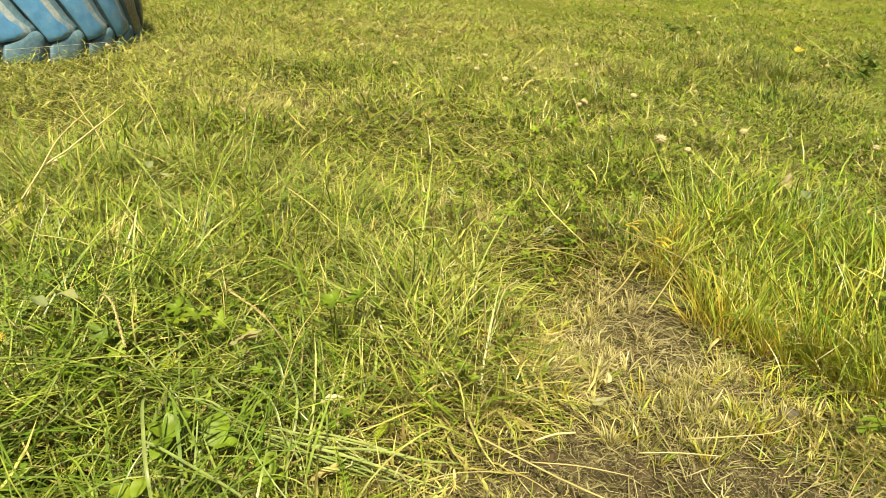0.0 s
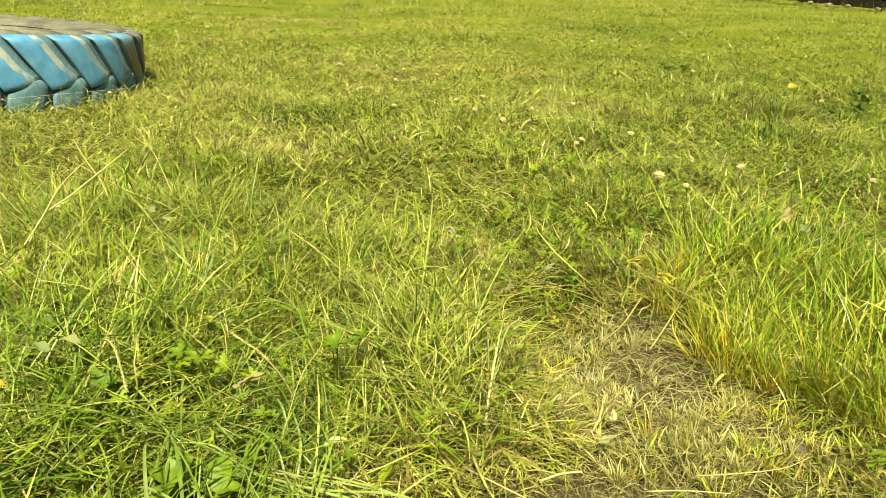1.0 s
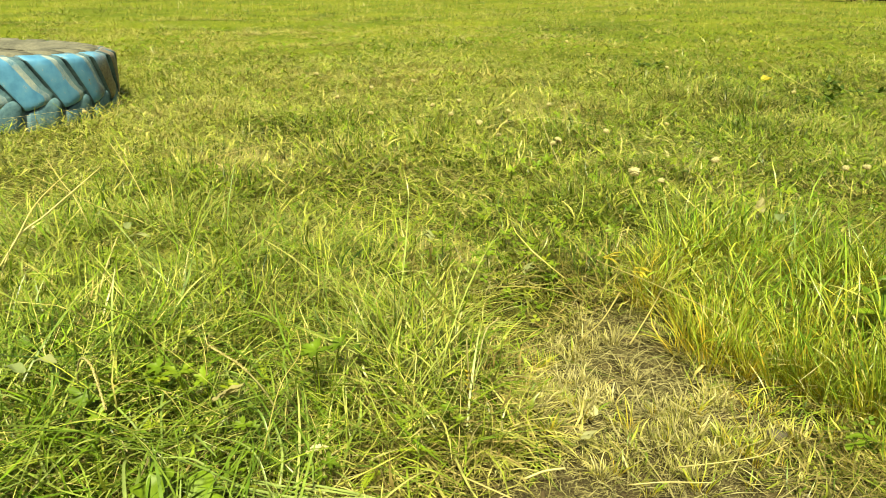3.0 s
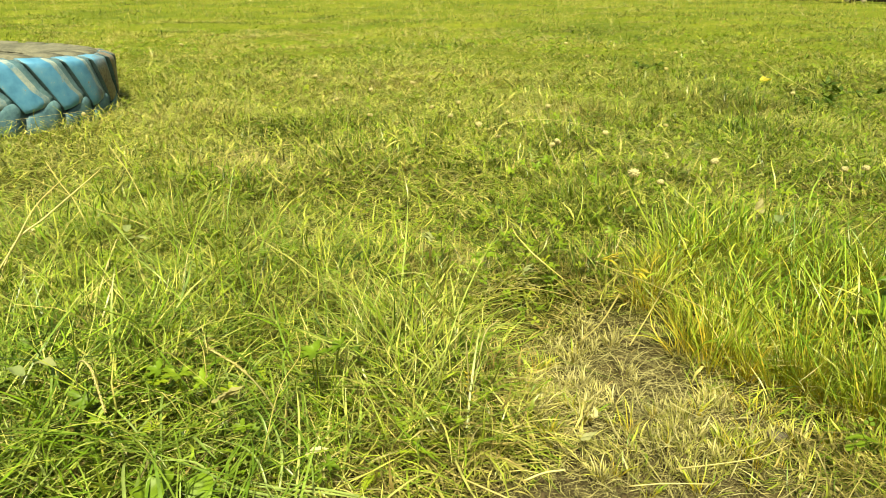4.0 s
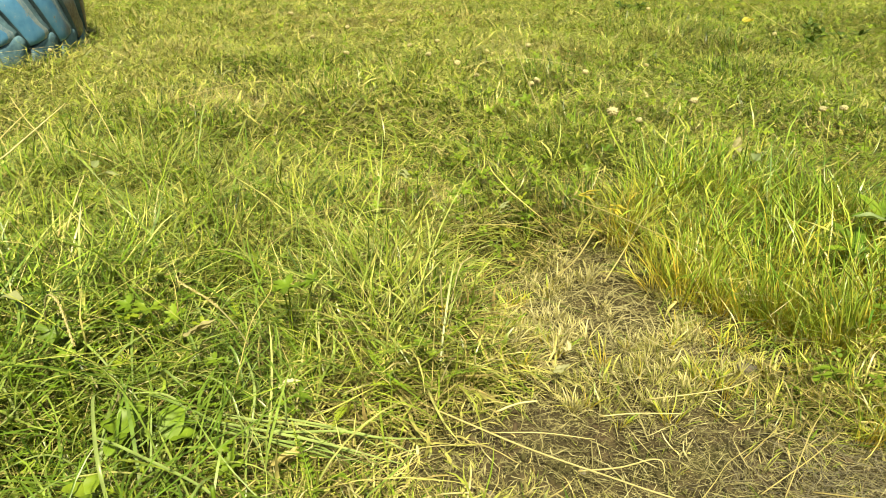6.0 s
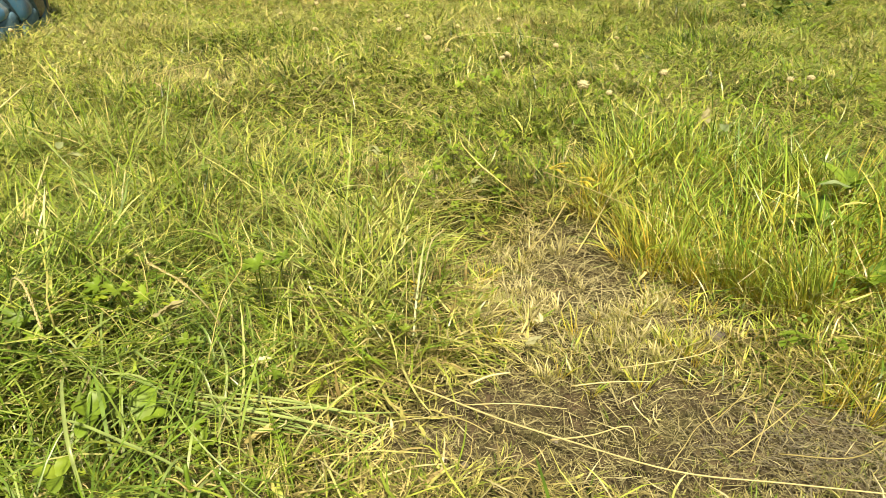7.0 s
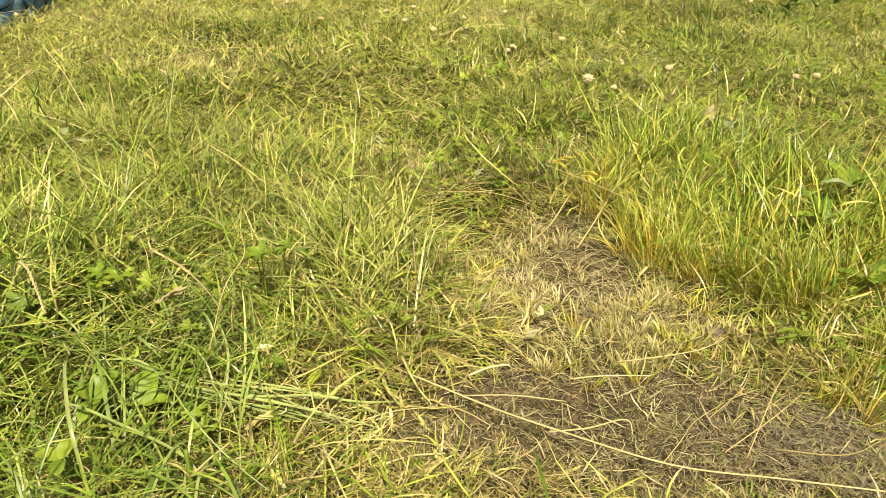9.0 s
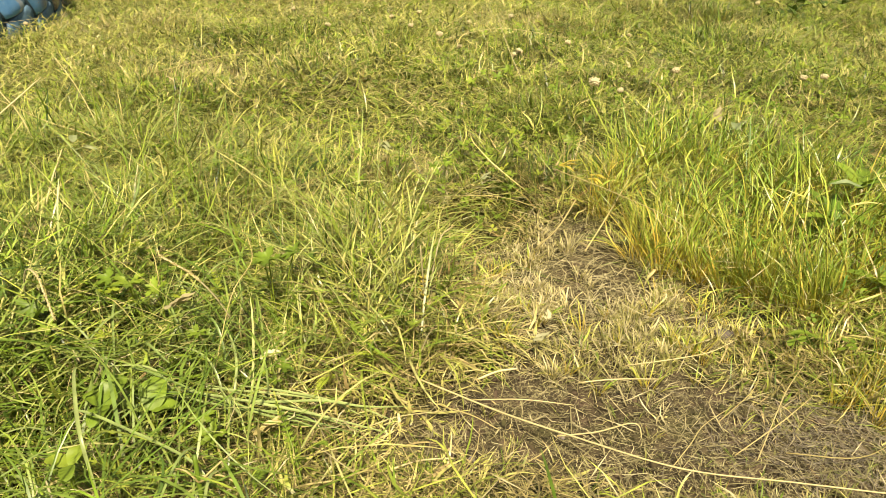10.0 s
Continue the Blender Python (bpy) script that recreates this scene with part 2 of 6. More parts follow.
def leaf_material(name, stops, root, root_reach=0.35, through_light=0.35, rough=0.45, vary=0.5):
    """Leaves and blades: colour by each blade's own dryness (uv x), shifting to a root colour at the base, speckled,
    with light shining through.
    """
    m, t, bsdf, out = shader(name)
    uv = t.nodes.new("ShaderNodeUVMap")
    split = t.nodes.new("ShaderNodeSeparateXYZ")
    t.links.new(uv.outputs["UV"], split.inputs["Vector"])
    colour = ramp(t, split.outputs["X"], stops)
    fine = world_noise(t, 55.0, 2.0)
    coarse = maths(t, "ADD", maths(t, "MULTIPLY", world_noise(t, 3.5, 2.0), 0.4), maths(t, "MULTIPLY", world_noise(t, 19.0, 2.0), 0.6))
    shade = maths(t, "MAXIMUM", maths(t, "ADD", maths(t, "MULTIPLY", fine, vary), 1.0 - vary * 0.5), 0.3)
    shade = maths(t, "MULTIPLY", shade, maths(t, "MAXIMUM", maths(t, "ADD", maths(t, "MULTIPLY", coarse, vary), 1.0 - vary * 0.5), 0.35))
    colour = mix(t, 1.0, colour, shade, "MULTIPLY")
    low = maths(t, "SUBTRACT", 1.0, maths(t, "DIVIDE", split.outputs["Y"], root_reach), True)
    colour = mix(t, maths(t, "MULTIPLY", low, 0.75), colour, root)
    t.links.new(colour, bsdf.inputs["Base Color"])
    bsdf.inputs["Roughness"].default_value = rough
    bsdf.inputs["Specular IOR Level"].default_value = 0.30
    glow = t.nodes.new("ShaderNodeBsdfTranslucent")
    t.links.new(mix(t, 1.0, colour, (1.2, 1.15, 0.55), "MULTIPLY"), glow.inputs["Color"])
    both = t.nodes.new("ShaderNodeMixShader")
    both.inputs[0].default_value = through_light
    t.links.new(bsdf.outputs[0], both.inputs[1])
    t.links.new(glow.outputs[0], both.inputs[2])
    t.links.new(both.outputs[0], out.inputs["Surface"])
    return m


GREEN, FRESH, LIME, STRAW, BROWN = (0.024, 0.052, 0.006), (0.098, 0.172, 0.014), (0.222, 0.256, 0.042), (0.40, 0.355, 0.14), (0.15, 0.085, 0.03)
# root colour: brown sheaths, darkened to paint in shade low in the lawn
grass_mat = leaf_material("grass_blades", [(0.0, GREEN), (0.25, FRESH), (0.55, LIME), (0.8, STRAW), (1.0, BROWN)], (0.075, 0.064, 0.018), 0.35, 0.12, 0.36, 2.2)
tall_mat = leaf_material("tall_grass_blades", [(0.0, (0.052, 0.133, 0.013)), (0.35, (0.145, 0.255, 0.029)), (0.7, (0.26, 0.31, 0.05)), (1.0, (0.40, 0.32, 0.055))], (0.36, 0.215, 0.02), 0.7, 0.2, 0.36, 1.4)
stalk_mat = leaf_material("bleached_stalk", [(0.0, (0.15, 0.13, 0.04)), (0.5, (0.27, 0.24, 0.08)), (1.0, (0.44, 0.40, 0.19))], (0.24, 0.20, 0.07), 0.15, 0.1, 0.5, 0.4)
root_mat = leaf_material("grey_rootlets", [(0.0, (0.06, 0.055, 0.035)), (1.0, (0.20, 0.185, 0.115))], (0.10, 0.09, 0.055), 0.1, 0.05, 0.7, 0.4)
thatch_mat = leaf_material("old_thatch", [(0.0, (0.045, 0.040, 0.010)), (0.5, (0.14, 0.122, 0.036)), (1.0, (0.31, 0.27, 0.10))], (0.10, 0.08, 0.025), 0.2, 0.05, 0.7, 0.8)
coarse_mat = leaf_material("coarse_grass_blades", [(0.0, (0.083, 0.15, 0.018)), (0.6, (0.182, 0.24, 0.05)), (1.0, (0.31, 0.32, 0.11))], (0.10, 0.13, 0.03), 0.3, 0.18, 0.36, 1.5)
bluish_mat = leaf_material("bluish_broad_blades", [(0.0, (0.085, 0.148, 0.028)), (1.0, (0.215, 0.268, 0.088))], (0.12, 0.155, 0.045), 0.3, 0.15, 0.36, 0.8)
straw_mat = leaf_material("dry_straw", [(0.0, (0.085, 0.077, 0.032)), (0.5, (0.21, 0.198, 0.085)), (1.0, (0.38, 0.36, 0.19))], (0.19, 0.165, 0.07), 0.3, 0.15, 0.6)
stub_mat = leaf_material("cut_stubble", [(0.0, (0.12, 0.145, 0.020)), (0.5, (0.255, 0.25, 0.075)), (1.0, (0.50, 0.465, 0.235))], (0.27, 0.23, 0.09), 0.4, 0.3, 0.55, 1.1)
herb_mat = leaf_material("herb_leaves", [(0.0, (0.058, 0.115, 0.010)), (0.5, (0.125, 0.20, 0.018)), (1.0, (0.225, 0.265, 0.026))], (0.11, 0.15, 0.025), 0.15, 0.28, 0.5, 1.0)
# leaf colour dark enough to read as shade in the hollows
hollow_shade_mat = leaf_material("hollow_shade_leaves", [(0.0, (0.022, 0.05, 0.008)), (1.0, (0.055, 0.105, 0.014))], (0.04, 0.06, 0.012), 0.15, 0.25, 0.4)
pale_mat = leaf_material("pale_leaf_underside", [(0.0, (0.124, 0.186, 0.0744)), (1.0, (0.25, 0.26, 0.12))], (0.20, 0.24, 0.09), 0.2, 0.3, 0.55)
petal_mat = leaf_material("clover_petals", [(0.0, (0.46, 0.44, 0.25)), (1.0, (0.32, 0.26, 0.11))], (0.324, 0.36, 0.158), 0.4, 0.3, 0.6, 0.2)
yellow_mat = leaf_material("yellowed_leaf", [(0.0, (0.40, 0.35, 0.06)), (1.0, (0.33, 0.28, 0.035))], (0.279, 0.248, 0.0372), 0.2, 0.35, 0.5)
rust_mat = leaf_material("withered_leaf", [(0.0, (0.11, 0.055, 0.018)), (1.0, (0.17, 0.115, 0.045))], (0.09, 0.05, 0.02), 0.2, 0.2, 0.7)


def earth_material():
    """Brown soil with crumbs and pale fibres; under the turf a felt of old straw and moss, darkened as the shade
    between blades.
    """
    m, t, bsdf, out = shader("earth")
    g = t.nodes.new("ShaderNodeNewGeometry")
    big, mid, fine = world_noise(t, 9.0, 4.0), world_noise(t, 60.0, 4.0), world_noise(t, 420.0, 3.0)
    colour = ramp(t, mid, [(0.25, (0.024, 0.021, 0.010)), (0.5, (0.060, 0.051, 0.024)), (0.75, (0.13, 0.109, 0.057))])
    colour = mix(t, maths(t, "MULTIPLY", maths(t, "SUBTRACT", world_noise(t, 30.0, 3.0), 0.5), 3.0, True), colour, (0.115, 0.080, 0.051))
    colour = mix(t, maths(t, "MULTIPLY", fine, 0.6), colour, (0.24, 0.20, 0.12), "OVERLAY")
    shaded_felt = ramp(t, fine, [(0.36, (0.012, 0.015, 0.003)), (0.5, (0.040, 0.045, 0.007)), (0.62, (0.13, 0.125, 0.025))])
    split = t.nodes.new("ShaderNodeSeparateXYZ")
    uv = t.nodes.new("ShaderNodeUVMap")
    t.links.new(uv.outputs["UV"], split.inputs["Vector"])
    moss = maths(t, "MULTIPLY", maths(t, "SUBTRACT", world_noise(t, 24.0, 3.0), 0.52), 5.0, True)
    colour = mix(t, maths(t, "MULTIPLY", moss, 0.55), colour, (0.05, 0.062, 0.012))
    colour = mix(t, split.outputs["X"], shaded_felt, colour)
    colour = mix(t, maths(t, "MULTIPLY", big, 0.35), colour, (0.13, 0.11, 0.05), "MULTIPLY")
    far = ramp(t, maths(t, "ADD", maths(t, "MULTIPLY", world_noise(t, 1.2, 5.0), 0.5), maths(t, "MULTIPLY", world_noise(t, 28.0, 4.0), 0.5)), [(0.32, (0.028, 0.056, 0.003)), (0.5, (0.087, 0.117, 0.007)), (0.68, (0.173, 0.187, 0.0225))])
    colour = mix(t, split.outputs["Y"], colour, far)
    t.links.new(colour, bsdf.inputs["Base Color"])
    bsdf.inputs["Roughness"].default_value = 0.95
    bsdf.inputs["Specular IOR Level"].default_value = 0.2
    bump = node(t, "ShaderNodeBump", Strength=1.0, Distance=0.006)
    t.links.new(mid, bump.inputs["Height"])
    fine_bump = node(t, "ShaderNodeBump", Strength=0.6, Distance=0.0015)
    t.links.new(fine, fine_bump.inputs["Height"])
    t.links.new(bump.outputs[0], fine_bump.inputs["Normal"])
    t.links.new(fine_bump.outputs[0], bsdf.inputs["Normal"])
    return m


def plain_rough(name, dark, light, scale, rough=0.85, bump_m=0.002, sheen=0.4):
    m, t, bsdf, out = shader(name)
    mid, fine = world_noise(t, scale, 4.0), world_noise(t, scale * 7, 3.0)
    both = maths(t, "ADD", maths(t, "MULTIPLY", mid, 0.65), maths(t, "MULTIPLY", fine, 0.35))
    t.links.new(ramp(t, both, [(0.35, dark), (0.65, light)]), bsdf.inputs["Base Color"])
    bsdf.inputs["Roughness"].default_value = rough
    bsdf.inputs["Specular IOR Level"].default_value = sheen
    bump = node(t, "ShaderNodeBump", Strength=0.6, Distance=bump_m)
    t.links.new(fine, bump.inputs["Height"])
    t.links.new(bump.outputs[0], bsdf.inputs["Normal"])
    return m


TYRE = (-1.505, 2.42)
TYRE_TILT = pose(TYRE[0], TYRE[1], -0.004, -2.8, 2.2, 0)


def painted_rubber(name, ridge):
    """Chalky blue house paint brushed over old rubber, rubbed off along the edges and missing on one side."""
    m, t, bsdf, out = shader(name)
    g = t.nodes.new("ShaderNodeNewGeometry")
    split = t.nodes.new("ShaderNodeSeparateXYZ")
    t.links.new(g.outputs["Position"], split.inputs["Vector"])
    mid, fine, blot = world_noise(t, 22.0, 4.0), world_noise(t, 150.0, 4.0), world_noise(t, 6.0, 2.0)
    rubber = ramp(t, fine, [(0.3, (0.07, 0.06, 0.05)), (0.7, (0.21, 0.18, 0.14))])
    paint = ramp(t, mid, [(0.3, (0.035, 0.15, 0.29)), (0.5, (0.06, 0.215, 0.385)), (0.75, (0.11, 0.27, 0.41))])
    chalk = maths(t, "GREATER_THAN", maths(t, "ADD", maths(t, "MULTIPLY", fine, 0.45), maths(t, "MULTIPLY", mid, 0.65)), 0.67 if ridge > 0.65 else 0.55)
    paint = mix(t, maths(t, "MULTIPLY", chalk, 0.55 if ridge > 0.65 else 0.6), paint, (0.27, 0.36, 0.39))
    # how far round towards the bare side
    along = maths(t, "ADD", maths(t, "MULTIPLY", maths(t, "SUBTRACT", split.outputs["X"], TYRE[0]), 0.85),
                  maths(t, "MULTIPLY", maths(t, "SUBTRACT", split.outputs["Y"], TYRE[1]), 0.527))
    along = maths(t, "ADD", along, maths(t, "MULTIPLY", maths(t, "SUBTRACT", blot, 0.5), 0.12))
    bare = maths(t, "MULTIPLY", maths(t, "SUBTRACT", along, 0.40), 25.0, True)
    chip = maths(t, "GREATER_THAN", maths(t, "ADD", maths(t, "MULTIPLY", mid, 0.7), maths(t, "MULTIPLY", fine, 0.4)), ridge)
    bare = maths(t, "MAXIMUM", bare, maths(t, "MULTIPLY", chip, 0.85))
    colour = mix(t, bare, paint, rubber)
    t.links.new(colour, bsdf.inputs["Base Color"])
    bsdf.inputs["Roughness"].default_value = 0.55
    bump = node(t, "ShaderNodeBump", Strength=0.5, Distance=0.003)
    t.links.new(mid, bump.inputs["Height"])
    t.links.new(bump.outputs[0], bsdf.inputs["Normal"])
    return m


earth_mat = earth_material()
lug_mat = painted_rubber("blue_painted_rubber", 0.69)
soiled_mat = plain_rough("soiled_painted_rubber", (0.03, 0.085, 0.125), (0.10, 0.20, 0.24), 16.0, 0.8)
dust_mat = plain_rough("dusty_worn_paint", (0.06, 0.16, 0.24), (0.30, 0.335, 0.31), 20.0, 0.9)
# groove dirt, taken darker to paint in the shade between the lugs
groove_mat = plain_rough("dirty_shaded_groove", (0.02, 0.045, 0.065), (0.09, 0.16, 0.20), 26.0, 0.9)
side_mat = plain_rough("dusty_sidewall_rubber", (0.055, 0.058, 0.046), (0.15, 0.15, 0.115), 14.0, 0.85)
timber_mat = plain_rough("weathered_timber", (0.012, 0.010, 0.008), (0.04, 0.034, 0.026), 30.0, 0.95, 0.002, 0.1)
stone_mat = plain_rough("pale_stone", (0.10, 0.088, 0.06), (0.19, 0.17, 0.125), 40.0, 0.9)
dark_stone_mat = plain_rough("grey_stone", (0.045, 0.039, 0.028), (0.10, 0.088, 0.066), 90.0, 0.85)

# ---- the ground: one sheet to the horizon, finest at the bare patch ----
def spread(lo, hi, step, reach):
    line = list(np.arange(lo, hi, step))
    gap, at = step, hi
    while at < reach:
        line.append(at)
        gap *= 1.125
        at += gap
    gap, at, low = step, lo, []
    while at > -reach:
        gap *= 1.125
        at -= gap
        low.append(at)
    return np.array(low[::-1] + line + [reach * 1.2])


gx, gy = spread(-0.35, 0.65, 0.009, 1500), spread(0.3, 1.05, 0.009, 1500)
X, Y = np.meshgrid(gx, gy)
Z = ground_z(X, Y)
Z = np.where(np.hypot(X, Y) > 60, -0.02, Z)
index = np.arange(X.size).reshape(X.shape)
quads = np.stack([index[:-1, :-1], index[:-1, 1:], index[1:, 1:], index[1:, :-1]], -1).reshape(-1, 4)
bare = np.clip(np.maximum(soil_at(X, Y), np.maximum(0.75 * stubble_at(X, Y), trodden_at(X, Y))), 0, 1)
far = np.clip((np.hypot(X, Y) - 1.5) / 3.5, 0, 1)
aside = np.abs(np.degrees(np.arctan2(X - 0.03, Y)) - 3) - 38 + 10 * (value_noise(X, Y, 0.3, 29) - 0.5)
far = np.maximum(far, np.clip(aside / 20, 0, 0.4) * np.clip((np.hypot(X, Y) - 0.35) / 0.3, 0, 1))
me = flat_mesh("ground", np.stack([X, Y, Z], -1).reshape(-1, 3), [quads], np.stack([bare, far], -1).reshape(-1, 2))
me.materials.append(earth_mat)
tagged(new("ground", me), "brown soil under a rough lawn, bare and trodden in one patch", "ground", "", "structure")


# ---- grass ----
def fan(n, r0, r1, half, turn=3.0):
    """n places spread evenly over part of a ring round the near end of the lawn; half and turn in degrees from straight ahead."""
    r = np.sqrt(rng.uniform(r0 * r0, r1 * r1, n))
    r = np.where(r > 0.9 * r1, r * (1 + np.abs(rng.normal(0, 0.12, n))), r)
    a = np.radians(turn + rng.uniform(-half, half, n) + rng.normal(0, 4, n))
    return 0.03 + r * np.sin(a), r * np.cos(a)


def clear_of_tyre(x, y):
    d = np.hypot(x - TYRE[0], y - TYRE[1])
    return (d > 0.52) | (d < 0.24)


def sway(x, y):
    """The way each blade falls: mostly laid over sideways, as the mower and rain left it, with much scatter."""
    n = len(x)
    laid = rng.integers(0, 2, n) * np.pi + rng.normal(0, 0.6, n) + (value_noise(x, y, 0.3, 23) - 0.5) * 1.4
    combed = value_noise(x, y, 0.07, 26) * 14 + rng.normal(0, 0.45, n)
    pick = rng.random(n)
    return np.where(pick < 0.3, laid, np.where(pick < 0.75, combed, rng.uniform(0, 2 * np.pi, n)))


def tufted(n, r0, r1, half, turn, each, size):
    """Blades that spring from small tufts: place, way out from the tuft's heart, the tuft's own fall and tone."""
    m = n // each
    cx, cy = fan(m, r0, r1, half, turn)
    which = rng.integers(0, m, n)
    off = rng.normal(0, 1, (n, 2)) * (size * (0.45 + 0.55 * rng.gamma(3.0, 1 / 3, m)))[which][:, None]
    fall = (value_noise(cx, cy, 0.12, 27) * 9 + rng.normal(0, 0.9, m))[which]
    pick = rng.random(n)
    az = np.where(pick < 0.45, np.arctan2(off[:, 1], off[:, 0]) + rng.normal(0, 0.5, n), np.where(pick < 0.85, fall + rng.normal(0, 0.55, n), rng.uniform(0, 2 * np.pi, n)))
    return cx[which] + off[:, 0], cy[which] + off[:, 1], az, np.where(rng.random(m) < 0.10, 0.45, rng.normal(0, 0.13, m))[which]


def grass_patch(x, y, out, segs, wide=1.0, tall=1.0, az=None, tone=None):
    soil, stub = soil_at(x, y), stubble_at(x, y)
    keep = (rng.random(len(x)) > np.maximum(soil * 0.98, stub * 0.965)) & clear_of_tyre(x, y)
    wider = value_noise(x, y, 0.17, 15)
    clump = 0.35 + 1.15 * value_noise(x, y, 0.075, 21) if az is not None else 0.1 + 1.3 * value_noise(x, y, 0.06, 21) ** 1.4
    keep &= rng.random(len(x)) < clump * np.clip(2.3 * wider - 0.35, 0.32 + 0.3 * area(x, y, LUSH, 0.12), 1.2) * (1 - 0.8 * area(x, y, TALL, 0.06))
    keep &= rng.random(len(x)) > 0.85 * spots(x, y, HOLLOWS)
    arch = rng.random(len(x)) < (0.52 - 0.17 * np.clip(y - 1.0, 0, 2) if az is not None else 0.1)
    az, tone = (sway(x, y), np.zeros(len(x))) if az is None else (np.where(arch, az, sway(x, y)), tone)
    x, y, soil, stub, arch, az, tone = (v[keep] for v in (x, y, soil, stub, arch, az, tone))
    n = len(x)
    lush, high = area(x, y, LUSH, 0.12), area(x, y, TALL, 0.1)
    lump = 0.35 * value_noise(x, y, 0.22, 22) + 0.8 * value_noise(x, y, 0.17, 15)
    h = (0.024 + 0.034 * lump + 0.026 * lush + 0.03 * high) * rng.uniform(0.5, 1.35, n) * tall
    h *= (1 - 0.6 * np.maximum(soil, stub)) * np.where(y < 0.43, 0.6, 1.0)
    h *= np.clip((np.hypot(x - TYRE[0], y - TYRE[1]) - 0.45) / 0.35, 0.8, 1)
    lean = np.where(arch, np.abs(rng.normal(0.75, 0.4, n)) + 0.2 * lush, rng.uniform(0.8, 1.55, n))
    bend = np.where(arch, np.abs(rng.normal(1.7, 0.6, n)), rng.normal(0.3, 1.0, n))
    h *= np.where(arch, 1.25, 1.2)
    curl = rng.normal(0, 1, n) * np.where(arch, 0.7, 1.1 + 0.6 * np.clip(y - 0.9, 0, 1))
    width = rng.gamma(5.0, 0.0002, n) * wide * (1 + 0.2 * lush) * np.where(rng.random(n) < 0.05 * lush, 1.8, 1.0)
    patch = value_noise(x, y, 0.4, 24) * 0.6 + value_noise(x, y, 1.6, 25) * 0.4
    dry = 0.19 - 0.05 * np.clip(y - 1.0, 0, 1) + 0.58 * patch + np.minimum(tone, 0.3) + rng.normal(0, 0.19, n) * (1 + 0.5 * np.clip(y - 1.0, 0, 1)) - 0.04 * lush - 0.12 * high
    dry += 0.5 * (value_noise(x, y, 1.1, 28) - 0.5) * np.clip((y - 2.5) / 2, 0, 1) - 0.06 * np.clip((y - 1.3) / 0.5, 0, 1)
    dry -= 0.04 + 0.15 * np.clip((x - 0.3) / 0.6, 0, 1) * np.clip((y - 1.1) / 0.5, 0, 1) * np.clip(5 - 0.5 * y, 0, 1)
    dry -= 0.13 * np.clip((0.02 - x) / 0.15, 0, 1) * np.clip((0.9 - y) / 0.2, 0, 1)
    dead = rng.random(n) < 0.04 + 0.6 * spots(x, y, BLEACHED) + np.where(tone > 0.4, 0.45, 0) + (0.22 + 0.16 * np.clip(y - 0.9, 0, 1)) * patch * (1 - 0.6 * lush) + np.where(y < 0.48, 0.2, 0.5) * np.maximum(soil, stub) - 0.1 * np.clip((0.5 - y) / 0.05, 0, 1)
    rim = np.exp(-((edge_distance(x, y, STUBBLE) + 0.03) / 0.035) ** 2) * np.clip((0.3 - x) / 0.1, 0, 1) * np.clip((y - 0.68) / 0.1, 0, 1)
    reddish = rng.random(n) < 0.6 * rim
    dry = np.clip(np.where(dead, rng.uniform(0.66, 0.92, n), np.minimum(dry, 0.66)), 0, 1)
    dry = np.where(reddish, rng.uniform(0.85, 1.0, n), dry)
    fallen = dead & (y > 0.8)
    lean, bend = np.where(fallen, rng.uniform(1.0, 1.6, n), lean), np.where(fallen, rng.normal(0.1, 0.6, n), bend)
    z = ground_z(x, y) - 0.003
    blades(out, np.stack([x, y, z], 1), h, az, lean, bend, width, segs, dry, rng.uniform(-0.9, 0.9, n), z + 0.004, curl)


def grass_object(name, zones, label):
    out = Build()
    for n, r0, r1, half, turn, segs, wide, tall, each, size in zones:
        if each:
            x, y, az, tone = tufted(n, r0, r1, half, turn, each, size)
            grass_patch(x, y, out, segs, wide, tall, az, tone)
        else:
            x, y = fan(n, r0, r1, half, turn)
            grass_patch(x, y, out, segs, wide, tall)
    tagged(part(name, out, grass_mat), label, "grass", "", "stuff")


grass_object("grass", [(106000, 0.28, 1.3, 46, 3, 4, 1.45, 1.0, 30, 0.013), (240000, 1.3, 3.0, 38, 3, 2, 2.5, 0.85, 28, 0.018), (220000, 0.9, 3.2, 38, 3, 1, 2.6, 0.55, 0, 0)],
             "rough yellow-green lawn grass, tangled and partly dry")
grass_object("far_grass", [(360000, 2.8, 7.0, 37, 3, 1, 4.6, 0.62, 22, 0.03), (200000, 7.0, 16.0, 37, 3, 1, 7.0, 0.75, 24, 0.06), (50000, 16, 60, 37, 3, 1, 22.0, 1.5, 0, 0)],
             "lawn grass stretching away, yellow-green with dry tips")
grass_object("side_grass", [(28000, 0.25, 4.0, 137, 183, 2, 9.5, 1.0, 0, 0), (14000, 4.0, 16.0, 138, 183, 1, 15.0, 1.3, 0, 0)],
             "lawn grass beside and behind the bare patch")

# dead thatch that shows between the living blades
out = Build()
